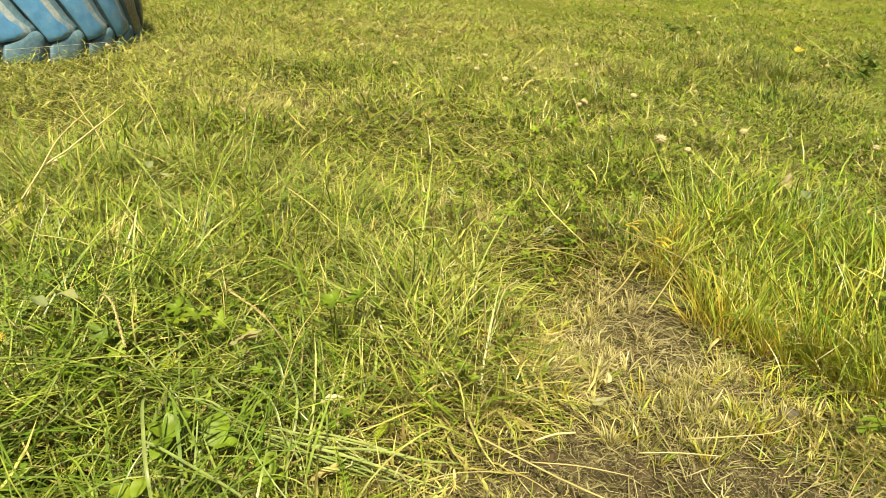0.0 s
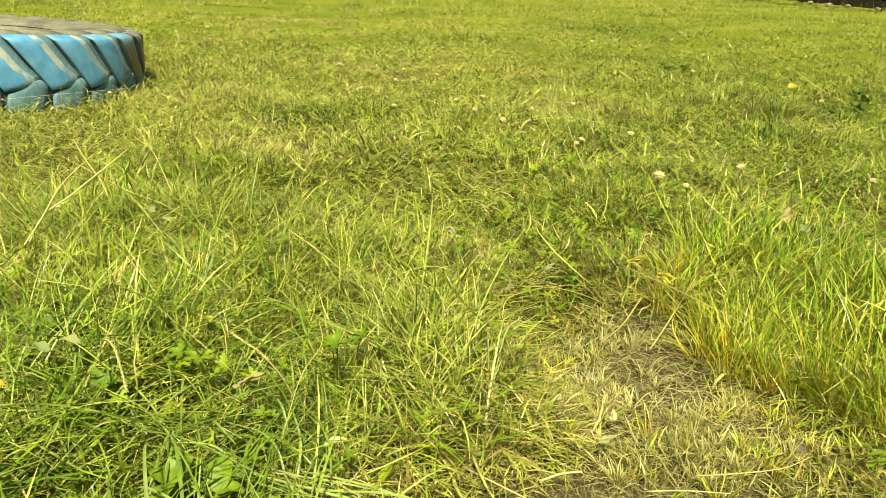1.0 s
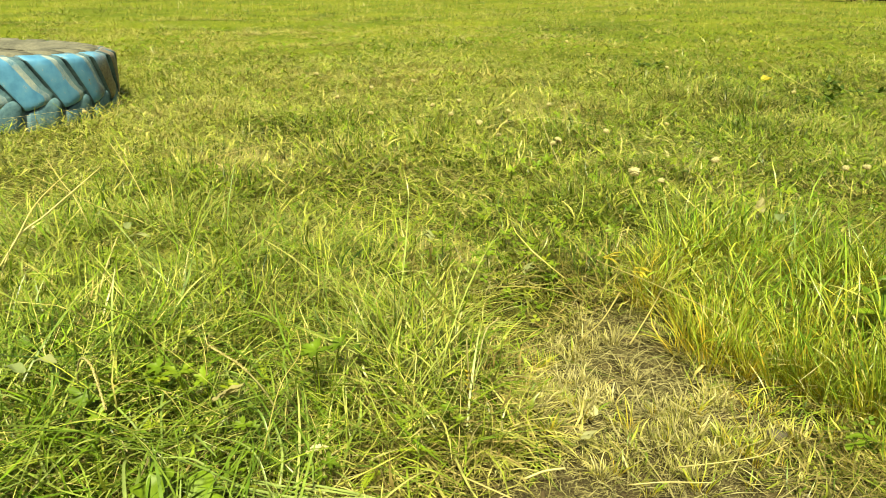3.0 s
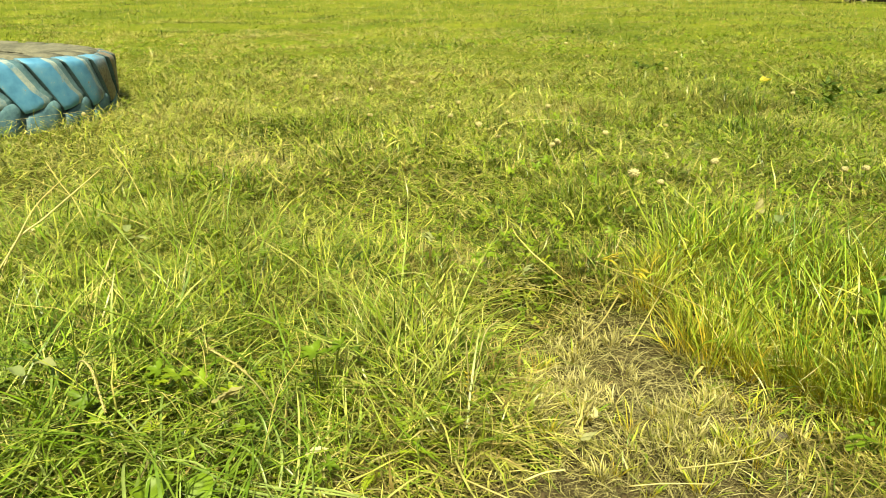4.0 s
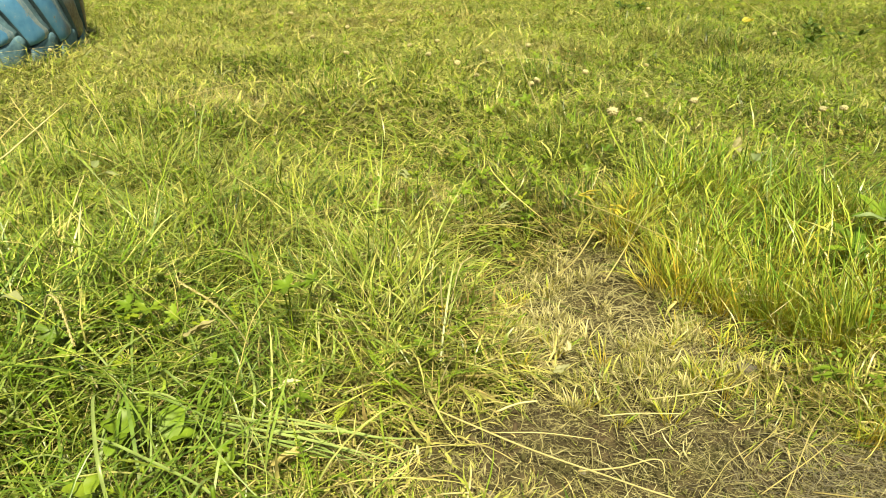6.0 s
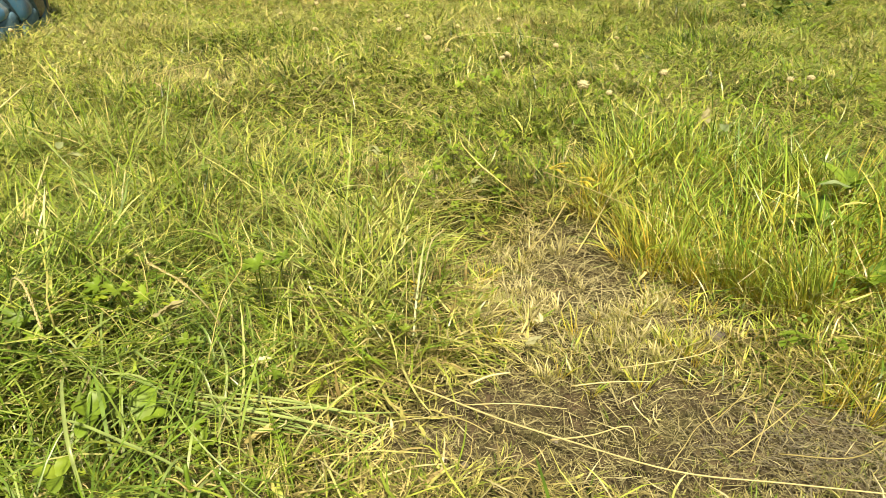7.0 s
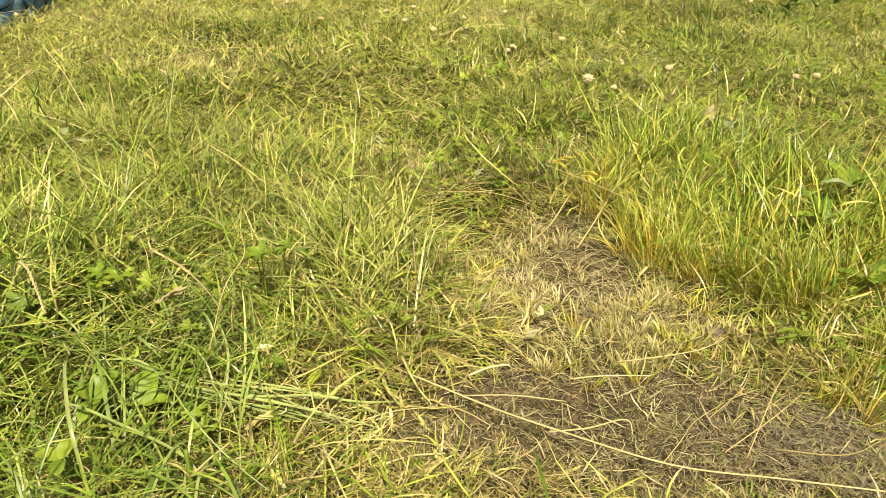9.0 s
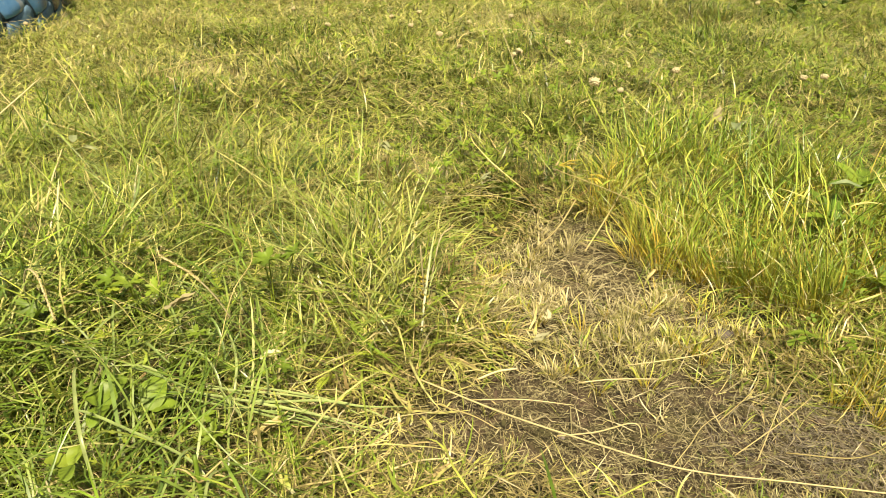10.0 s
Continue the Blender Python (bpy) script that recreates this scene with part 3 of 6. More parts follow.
for count, r0, r1, size in ((60000, 0.3, 1.6, 1.0), (24000, 1.6, 4.5, 1.6)):
    x, y = fan(count, r0, r1, 42)
    keep = (soil_at(x, y) + stubble_at(x, y) < 0.5) & clear_of_tyre(x, y) & (rng.random(count) > 0.9 * spots(x, y, HOLLOWS)) & (value_noise(x, y, 0.12, 71) + rng.uniform(-0.2, 0.2, count) > 0.4)
    x, y = x[keep], y[keep]
    n = len(x)
    z = ground_z(x, y) + rng.uniform(0.002, 0.024, n)
    blades(out, np.stack([x, y, z], 1), rng.uniform(0.012, 0.04, n) * size ** 0.5, rng.uniform(0, 6.28, n), rng.uniform(1.1, 1.7, n), rng.normal(0.1, 0.4, n),
           rng.uniform(0.0007, 0.0016, n) * size, 2, rng.beta(1.5, 1.6, n), rng.uniform(-0.6, 0.6, n), z - 0.002, rng.normal(0, 0.8, n))
tagged(part("thatch", out, thatch_mat), "brown and straw-coloured dead thatch under the lawn grass", "thatch", "", "stuff")

# unmown seeding grass at the far end of the lawn
out = Build()
x, y = fan(60000, 5.5, 26.0, 37)
keep = value_noise(x, y, 1.4, 73) + rng.uniform(-0.3, 0.3, len(x)) > 0.45
x, y = x[keep], y[keep]
n = len(x)
blades(out, np.stack([x, y, ground_z(x, y)], 1), rng.gamma(4.0, 0.022, n), rng.uniform(0, 6.28, n), np.abs(rng.normal(0.3, 0.4, n)), np.abs(rng.normal(0.2, 0.3, n)),
       rng.uniform(0.002, 0.004, n) * (0.5 + 0.09 * y), 1, rng.uniform(0.4, 0.82, n), rng.uniform(-1, 1, n), None, rng.normal(0, 0.5, n))
tagged(part("seeding_grass", out, grass_mat), "tall pale seeding grass, unmown and dry", "grass", "", "stuff")

# long thin strands that lie tangled over the turf
out = Build()
x, y = fan(36000, 0.32, 3.4, 40)
keep = (soil_at(x, y) < 0.2) & (stubble_at(x, y) < 0.3) & clear_of_tyre(x, y) & (rng.random(len(x)) > 0.8 * spots(x, y, HOLLOWS))
x, y = x[keep], y[keep]
n = len(x)
z = ground_z(x, y)
lie = z + rng.uniform(0.005, 0.05, n) * (0.7 + 0.6 * area(x, y, LUSH, 0.2) + 1.2 * area(x, y, TALL, 0.1))
blades(out, np.stack([x, y, lie], 1), rng.gamma(4.0, 0.016, n) * (0.75 + 0.5 * area(x, y, LUSH, 0.2)), sway(x, y), rng.uniform(0.8, 1.6, n), rng.normal(0.5, 0.7, n),
       rng.gamma(5.0, 0.00031, n) * np.where(rng.random(n) < 0.07 * area(x, y, LUSH, 0.2), 1.8, 1.0), 4, np.clip(rng.normal(0.48, 0.15, n) - 0.08 * area(x, y, LUSH, 0.2) - 0.15 * np.clip((0.02 - x) / 0.15, 0, 1) * np.clip((0.85 - y) / 0.15, 0, 1) - 0.15 * np.clip((x - 0.3) / 0.4, 0, 1), 0, 0.9), rng.uniform(-1.2, 1.2, n), z + 0.004, rng.normal(0, 1.1, n))
keep = (rng.random(n) < 0.08 + 0.42 * area(x, y, LUSH, 0.2))
x, y, z = x[keep], y[keep], z[keep]
n = len(x)
blades(out, np.stack([x, y, z], 1), rng.uniform(0.05, 0.15, n), sway(x, y), rng.uniform(0.75, 1.35, n), rng.uniform(0.3, 1.5, n),
       rng.uniform(0.0009, 0.0021, n), 6, np.clip(rng.normal(0.47, 0.14, n), 0, 0.9), rng.uniform(-1, 1, n), z + 0.012, rng.normal(0, 0.8, n))
# pale stems that arch far over the lush growth
x, y = rng.uniform(-0.75, 0.14, 1100), 0.38 + 1.0 * rng.random(1100) ** 1.2
keep = (soil_at(x, y) < 0.1) & (stubble_at(x, y) < 0.1) & (rng.random(len(x)) < area(x, y, LUSH, 0.1)) & (y > 0.58)
x, y = x[keep], y[keep]
n = len(x)
z = ground_z(x, y)
blades(out, np.stack([x, y, z + 0.01], 1), rng.uniform(0.09, 0.22, n), sway(x, y), rng.uniform(0.6, 1.2, n), rng.uniform(0.4, 1.2, n),
       rng.uniform(0.0008, 0.0016, n), 7, np.clip(rng.normal(0.58, 0.09, n), 0, 0.85), rng.uniform(-1, 1, n), z + 0.016, rng.normal(0, 0.6, n))
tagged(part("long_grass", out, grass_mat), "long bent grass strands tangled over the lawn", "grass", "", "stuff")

# pale blades lying on top of the short turf beyond the dry patch
out = Build()
x, y = fan(46000, 1.05, 3.4, 38)
keep = clear_of_tyre(x, y) & (area(x, y, TALL, 0.05) < 0.4) & (rng.random(len(x)) > 0.9 * spots(x, y, HOLLOWS)) & (value_noise(x, y, 0.2, 79) + rng.uniform(-0.3, 0.3, len(x)) > 0.38)
x, y = x[keep], y[keep]
n = len(x)
z = ground_z(x, y)
blades(out, np.stack([x, y, z + rng.uniform(0.015, 0.045, n)], 1), rng.gamma(5.0, 0.008, n), rng.uniform(0, 6.28, n), rng.uniform(1.0, 1.6, n), rng.uniform(-0.1, 0.7, n),
       rng.gamma(6.0, 0.0003, n) * (0.7 + 0.3 * y), 2, np.clip(rng.normal(0.57, 0.13, n) - 0.08 * np.clip((x - 0.2) / 0.5, 0, 1), 0, 0.85), rng.uniform(-0.5, 0.5, n), z + 0.006, rng.normal(0, 1.0, n))
tagged(part("mown_grass", out, grass_mat), "pale mown grass blades lying on short turf", "grass", "", "stuff")

# broader pale green blades of a coarser grass among the lush growth
out = Build()
x, y = np.concatenate([rng.uniform(-0.46, 0.05, 620), rng.uniform(-0.7, 0.3, 70)]), np.concatenate([rng.uniform(0.38, 0.92, 620), rng.uniform(0.9, 1.5, 70)])
keep = (soil_at(x, y) < 0.1) & (stubble_at(x, y) < 0.1) & (rng.random(len(x)) < 0.25 + area(x, y, LUSH, 0.1))
x, y = x[keep], y[keep]
n = len(x)
z = ground_z(x, y) + rng.uniform(0.004, 0.03, n)
blades(out, np.stack([x, y, z], 1), rng.uniform(0.05, 0.13, n), rng.uniform(0, 6.28, n), rng.uniform(0.5, 1.4, n), rng.uniform(0.1, 1.3, n), rng.uniform(0.0012, 0.0024, n), 6,
       rng.uniform(0, 1, n), rng.uniform(-0.7, 0.7, n), z + 0.014, rng.normal(0, 0.35, n))
tagged(part("coarse_grass", out, coarse_mat), "broad pale green blades of coarse grass", "grass", "", "stuff")

# fresh strands criss-crossing over the lush growth
out = Build()
x, y = rng.uniform(-0.7, 0.12, 5200), 0.36 + 1.0 * rng.random(5200) ** 1.3
keep = (soil_at(x, y) < 0.1) & (stubble_at(x, y) < 0.1) & (rng.random(len(x)) < area(x, y, LUSH, 0.1) - 0.8 * spots(x, y, HOLLOWS))
x, y = x[keep], y[keep]
n = len(x)
z = ground_z(x, y) + rng.uniform(0.008, 0.045, n)
blades(out, np.stack([x, y, z], 1), rng.gamma(5.0, 0.018, n), rng.uniform(0, 6.28, n), rng.uniform(0.7, 1.5, n), rng.uniform(0.0, 1.2, n), rng.gamma(6.0, 0.00026, n), 6,
       np.clip(0.7 * value_noise(x, y, 0.11, 75) + rng.normal(0, 0.25, n) - 0.3 * np.clip((-0.08 - x) / 0.1, 0, 1) * np.clip((0.66 - y) / 0.1, 0, 1), 0, 1), rng.uniform(-0.8, 0.8, n), z - 0.004, rng.normal(0, 0.7, n))
tagged(part("fresh_grass", out, coarse_mat), "fresh green grass strands criss-crossing in lush growth", "grass", "", "stuff")

# mown bits and dead straw lying in the lawn
out = Build()
for count, r0, r1, size in ((36000, 0.3, 3.0, 1.1), (26000, 2.4, 7.0, 2.0)):
    x, y = fan(count, r0, r1, 44)
    keep = (value_noise(x, y, 0.25, 31) + rng.uniform(-0.25, 0.25, len(x)) > 0.5) & clear_of_tyre(x, y) & (rng.random(len(x)) > 0.9 * spots(x, y, HOLLOWS))
    x, y = x[keep], y[keep]
    n = len(x)
    rise = np.where((soil_at(x, y) + stubble_at(x, y)) > 0.4, 0.003, rng.uniform(0.008, 0.045, n))
    z = ground_z(x, y) + rise
    blades(out, np.stack([x, y, z], 1), rng.uniform(0.010, 0.042, n) * size ** 0.5, rng.uniform(0, 6.28, n), rng.uniform(1.2, 1.65, n), rng.normal(0.1, 0.3, n),
           rng.uniform(0.0006, 0.0015, n) * size, 2, rng.uniform(0, 1, n), rng.uniform(-0.6, 0.6, n), z - 0.001, rng.normal(0, 0.8, n))
tagged(part("grass_clippings", out, straw_mat), "dry straw-coloured clippings scattered through the lawn", "clippings", "", "stuff")

# litter on the bare patch: short straws and chaff
out = Build()
x, y = rng.uniform(-0.1, 0.52, 150000), rng.uniform(0.36, 0.98, 150000)
keep = (0.35 + 1.1 * value_noise(x, y, 0.045, 77)) * np.maximum(soil_at(x, y) * 0.42, stubble_at(x, y) * (0.4 - 0.12 * trodden_at(x, y))) > rng.random(len(x))
x, y = x[keep], y[keep]
n = len(x)
z = ground_z(x, y) + rng.uniform(0.001, 0.004, n)
blades(out, np.stack([x, y, z], 1), rng.gamma(1.4, 0.0042, n) + 0.0015, rng.uniform(0, 6.28, n), rng.normal(1.52, 0.12, n), rng.normal(0.05, 0.35, n),
       rng.gamma(4.0, 0.00013, n), 2, np.where((stubble_at(x, y) > 0.5) & (trodden_at(x, y) < 0.5), rng.beta(2.0, 1.4, n), rng.beta(1.3, 2.0, n)), rng.uniform(-0.5, 0.5, n), z - 0.001, rng.normal(0, 0.5, n))
x, y = rng.uniform(0.02, 0.5, 9000), rng.uniform(0.38, 1.0, 9000)
keep = np.maximum(soil_at(x, y) * 0.04, np.maximum(stubble_at(x, y) * 0.28, trodden_at(x, y) * 0.6)) > rng.random(len(x))
x, y = x[keep], y[keep]
n = len(x)
z = ground_z(x, y) + rng.uniform(0.002, 0.014, n)
blades(out, np.stack([x, y, z], 1), rng.uniform(0.015, 0.05, n), rng.uniform(0, 6.28, n), rng.normal(1.5, 0.12, n), rng.normal(0.05, 0.4, n),
       rng.uniform(0.0006, 0.0013, n), 3, np.where(stubble_at(x, y) > 0.5, rng.beta(2.2, 1.4, n), rng.beta(1.2, 2.0, n)), rng.uniform(-0.5, 0.5, n), z - 0.004)
tagged(part("straw_litter", out, straw_mat), "short dry straws and chaff strewn on bare soil", "straw", "", "stuff")

# a mat of grey rootlets at the edge of the soil
out = Build()
x, y = rng.normal(0.40, 0.05, 480), rng.normal(0.475, 0.035, 480)
z = ground_z(x, y) + rng.uniform(0.002, 0.012, 480)
blades(out, np.stack([x, y, z], 1), rng.gamma(4.0, 0.008, 480), rng.normal(2.7, 0.8, 480), rng.normal(1.5, 0.12, 480), rng.normal(0.05, 0.3, 480), rng.uniform(0.0003, 0.0008, 480), 4,
       rng.uniform(0.0, 1.0, 480), rng.uniform(-0.5, 0.5, 480), z - 0.003, rng.normal(0, 1.2, 480))
tagged(part("rootlets", out, root_mat), "mat of thin grey dry rootlets on the soil", "roots", "", "stuff")

# crumbs of soil
out = Build()
x, y = rng.uniform(-0.1, 0.52, 26000), rng.uniform(0.36, 0.95, 26000)
keep = np.maximum(soil_at(x, y), 0.5 * stubble_at(x, y)) > rng.uniform(0.3, 1, len(x))
cube = np.array([(1, 0, 0), (-1, 0, 0), (0, 1, 0), (0, -1, 0), (0, 0, 1), (0, 0, -0.6)], float)
octa = np.array([(0, 2, 4), (2, 1, 4), (1, 3, 4), (3, 0, 4), (2, 0, 5), (1, 2, 5), (3, 1, 5), (0, 3, 5)])
x, y = x[keep], y[keep]
r = rng.gamma(1.3, 0.0007, len(x)) + 0.0005
points = cube[None] * r[:, None, None] * rng.uniform(0.6, 1.3, (len(x), 6, 1)) + np.stack([x, y, ground_z(x, y) + r * 0.3], 1)[:, None]
out.add(points, (), (octa[None] + 6 * np.arange(len(x))[:, None, None]).reshape(-1, 3), np.tile([[1.0, 0.0]], (points.shape[0] * 6, 1)))
tagged(part("soil_crumbs", out, earth_mat), "loose dry brown soil crumbs", "soil", "", "stuff")


# ---- the old tyre ----
def tyre():
    base = new("tyre")
    base.matrix_world = TYRE_TILT
    rows = [(0.235, 0.155), (0.245, 0.185), (0.275, 0.200), (0.33, 0.213), (0.40, 0.2165), (0.445, 0.212), (0.470, 0.203), (0.486, 0.188), (0.489, 0.10), (0.489, 0.03),
            (0.470, 0.008), (0.40, -0.004), (0.30, 0.004), (0.25, 0.02), (0.236, 0.05), (0.30, 0.09), (0.30, 0.13)]
    steps = 96

    def lathe(profile, closed):
        b = Build()
        n = len(profile)
        co = [(r * math.cos(k * 2 * math.pi / steps), r * math.sin(k * 2 * math.pi / steps), z) for k in range(steps) for r, z in profile]
        quads = [(k * n + j, ((k + 1) % steps) * n + j, ((k + 1) % steps) * n + (j + 1) % n, k * n + (j + 1) % n)
                 for k in range(steps) for j in range(n if closed else n - 1)]
        b.add(co, quads)
        return b

    part("sidewall", lathe(rows[:6], False), side_mat, base, "dusty grey bare rubber sidewall")
    part("tread_band", lathe(rows[5:11], False), groove_mat, base, "grooves with worn blue paint, dirt and painted-in shade")
    part("underside", lathe(rows[10:] + rows[:1], False), side_mat, base)
    for name, r, z in (("bead_ring", 0.262, 0.197), ("sidewall_rib", 0.36, 0.2140)):
        part(name, lathe([(r - 0.006, z - 0.003), (r - 0.003, z + 0.002), (r + 0.003, z + 0.002), (r + 0.006, z - 0.003)], False), side_mat, base)

    def lug(rows_, coat):
        """A tread block from rows of (radius, height, left and right edge in degrees, rise): a steep left wall, a flat face and a dusty bevel on its right."""
        b = Build()
        n = len(rows_)
        co = []
        for i, (r, z, left, right, rise) in enumerate(rows_):
            up = 0.75 if r < 0.48 and z > 0.1 else 0.0
            wide = len(rows_) > 8
            bevel = min(5.3, 0.75 * (right - left)) if wide else 0.6
            for turn, lift in ((left - 0.25, -0.004), (left, rise * 0.88), (left + 0.06 * (right - left), rise), (left + 0.4 * (right - left), rise * 1.05), (right - 0.25 * (right - left), rise * 1.03),
                               (right, rise * 0.92), (right + bevel * 0.5, rise * (0.62 if wide else 0.5)), (right + bevel, rise * (0.34 if wide else 0.1)), (right + bevel + 0.15, -0.004)):
                a = radians(turn)
                co.append(((r + lift * (1 - up)) * math.cos(a), (r + lift * (1 - up)) * math.sin(a), z + lift * up))
        m = 9
        quads = [(i * m + j, i * m + j + 1, (i + 1) * m + j + 1, (i + 1) * m + j) for i in range(n - 1) for j in range(m - 1)]
        b.add(co, quads + [(0, 3, 2, 1), (0, 5, 4, 3), (0, 7, 6, 5), (n * m - 9, n * m - 8, n * m - 7, n * m - 6), (n * m - 9, n * m - 6, n * m - 5, n * m - 4), (n * m - 9, n * m - 4, n * m - 3, n * m - 2)])
        me = b.mesh("tread_lug", coat)
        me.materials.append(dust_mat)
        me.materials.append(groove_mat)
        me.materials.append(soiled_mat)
        # slot 2 gives both side walls the groove's dark colour, as their shade
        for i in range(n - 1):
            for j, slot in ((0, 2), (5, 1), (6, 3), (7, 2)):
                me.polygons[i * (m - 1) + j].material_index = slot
        return me

    # upper blocks run over the shoulder and slant down to a blunt point; lower blocks fill the zigzag between the points
    def edge(z):
        return -88.0 * (z - 0.066)

    upper = lug([(0.458, 0.206, edge(0.218), edge(0.218) + 7.8, 0.0), (0.464, 0.206, edge(0.216), edge(0.216) + 7.8, 0.008), (0.476, 0.2055, edge(0.212), edge(0.212) + 7.8, 0.009),
                 (0.487, 0.2035, edge(0.207), edge(0.207) + 7.8, 0.014)]
                + [(0.489, z, edge(z), edge(z) + 7.8, rise) for z, rise in ((0.198, 0.017), (0.185, 0.019), (0.155, 0.020), (0.125, 0.020))]
                + [(0.489, 0.105, edge(0.105), 5.8, 0.020), (0.489, 0.092, edge(0.092), 6.3, 0.020), (0.489, 0.080, edge(0.080), 5.4, 0.020), (0.489, 0.070, edge(0.070), 2.8, 0.018), (0.489, 0.0655, 0.0, 0.8, 0.014)], lug_mat)
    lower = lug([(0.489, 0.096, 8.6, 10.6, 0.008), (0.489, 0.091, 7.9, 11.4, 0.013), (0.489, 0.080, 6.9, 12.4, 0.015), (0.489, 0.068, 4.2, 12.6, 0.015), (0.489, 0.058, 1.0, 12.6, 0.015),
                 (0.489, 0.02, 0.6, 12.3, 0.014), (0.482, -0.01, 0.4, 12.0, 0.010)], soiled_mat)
    b = Build()
    co = []
    for r, z, turn, rise in ((0.395, 0.2155, -14, 0.0), (0.405, 0.2155, -13.4, 0.004), (0.430, 0.2135, -11.6, 0.006), (0.452, 0.209, -10.0, 0.006), (0.457, 0.2065, -9.6, 0.0)):
        for u, lift in ((-1.1, -0.003), (-1.0, rise), (1.0, rise), (1.1, -0.003)):
            a = radians(turn + 4.6 * u)
            co.append((r * math.cos(a), r * math.sin(a), z + lift))
    b.add(co, [(i * 4 + j, i * 4 + j + 1, i * 4 + j + 5, i * 4 + j + 4) for i in range(4) for j in range(3)])
    shoulder = b.mesh("shoulder_rib", side_mat)
    for k in range(26):
        for name, me in (("tread_lug", upper), ("tread_lug", lower), ("shoulder_rib", shoulder)):
            ob = new(name, me)
            ob.parent = base
            ob.matrix_basis = Matrix.Rotation(radians(k * 360 / 26 - 36.6), 4, "Z")
    return tagged(base, "old lugged tyre lying flat, worn sky-blue paint, bare on one side", "tyre")


tyre()

# soil that fills the tyre's opening
out = Build()
ring = [(TYRE[0] + r * math.cos(k * math.pi / 12), TYRE[1] + r * math.sin(k * math.pi / 12), 0.10 - 0.03 * (r / 0.27) + 0.01 * math.sin(5 * k + 30 * r)) for r in (0.0, 0.09, 0.18, 0.285) for k in range(24)]
out.add(ring, [(i * 24 + k, i * 24 + (k + 1) % 24, (i + 1) * 24 + (k + 1) % 24, (i + 1) * 24 + k) for i in range(3) for k in range(24)], (), np.tile([[0.6, 0.0]], (96, 1)))
tagged(part("soil_mound", out, earth_mat), "brown soil filling the middle of the tyre", "soil")


# ---- far edge of the lawn: a low weathered timber border on pale stones ----
def beam(length, high, deep):
    bm = bmesh.new()
    bmesh.ops.create_cube(bm, size=1)
    bmesh.ops.scale(bm, vec=(length, deep, high), verts=bm.verts)
    bmesh.ops.subdivide_edges(bm, edges=[ed for ed in bm.edges if abs(ed.verts[0].co.x - ed.verts[1].co.x) > 0.5 * length], cuts=14)
    bmesh.ops.bevel(bm, geom=[ed for ed in bm.edges if len({round(f.normal.y) for f in ed.link_faces}) > 1 and len({round(f.normal.z) for f in ed.link_faces}) > 1], offset=0.012, segments=2, affect="EDGES")
    for v in bm.verts:
        v.co += Vector((0, noise.noise(v.co * 2.1), noise.noise(v.co * 2.1 + Vector((9, 0, 0))))) * 0.012
    return bm


TIMBER = ((3.35, 16.3), (5.85, 5.9))
way = Vector((TIMBER[1][0] - TIMBER[0][0], TIMBER[1][1] - TIMBER[0][1], 0))
turn = math.degrees(math.atan2(way.y, way.x))
border = new("timber_border")
border.matrix_world = pose((TIMBER[0][0] + TIMBER[1][0]) / 2, (TIMBER[0][1] + TIMBER[1][1]) / 2, 0.0, 0, 0, turn)
for z, deep, back in ((0.085, 0.15, 0.0), (0.19, 0.15, 0.012), (0.295, 0.14, 0.02), (0.40, 0.14, 0.015)):
    ob = part("beam", beam(way.length, 0.088, deep), timber_mat, border)
    ob.matrix_basis = pose(0, back, z)
for k in range(7):
    ob = part("post", beam(0.5, 0.09, 0.06), timber_mat, border)
    ob.matrix_basis = pose(-way.length / 2 + way.length * (k + 0.5) / 7, 0.11, 0.22, 0, 90, 0)
tagged(border, "low border of dark weathered timber boards on stones", "border")


def stone_mesh(seed, flat=0.6):
    bm = bmesh.new()
    bmesh.ops.create_icosphere(bm, subdivisions=2, radius=1)
    for v in bm.verts:
        v.co *= 1 + 0.35 * noise.noise(v.co * 1.1 + Vector((seed * 7.3, 0, 0)))
        v.co.z *= flat
    me = bpy.data.meshes.new("stone")
    bm.to_mesh(me)
    bm.free()
    return me


stones = [stone_mesh(k) for k in range(5)]
for me in stones:
    me.materials.append(stone_mat)
for k in range(9):
    s = 0.535 + 0.3 * (k + 0.5 + rng.uniform(-0.4, 0.4)) / 9
    p = Vector((TIMBER[0][0], TIMBER[0][1], 0)) + way * s + Vector((way.y, -way.x, 0)).normalized() * rng.uniform(0.12, 0.2)
    ob = new("border_stone", stones[k % 5])
    size = rng.uniform(0.02, 0.04)
    ob.matrix_world = pose(p.x, p.y, 0.045, 0, 0, rng.uniform(0, 360)) @ Matrix.Diagonal((size * 1.5, size, size * 1.4, 1))
    tagged(ob, "pale grey stone under the timber border", "stone", "stones under the border")


# ---- plants and small things ----
def ground_at(x, y):
    return float(ground_z(np.array([x]), np.array([y]))[0])


def thing(name, mesh, m, label, category, group="", parent=None):
    ob = new(name, mesh)
    ob.matrix_world = m
    return tagged(ob, label, category, group)


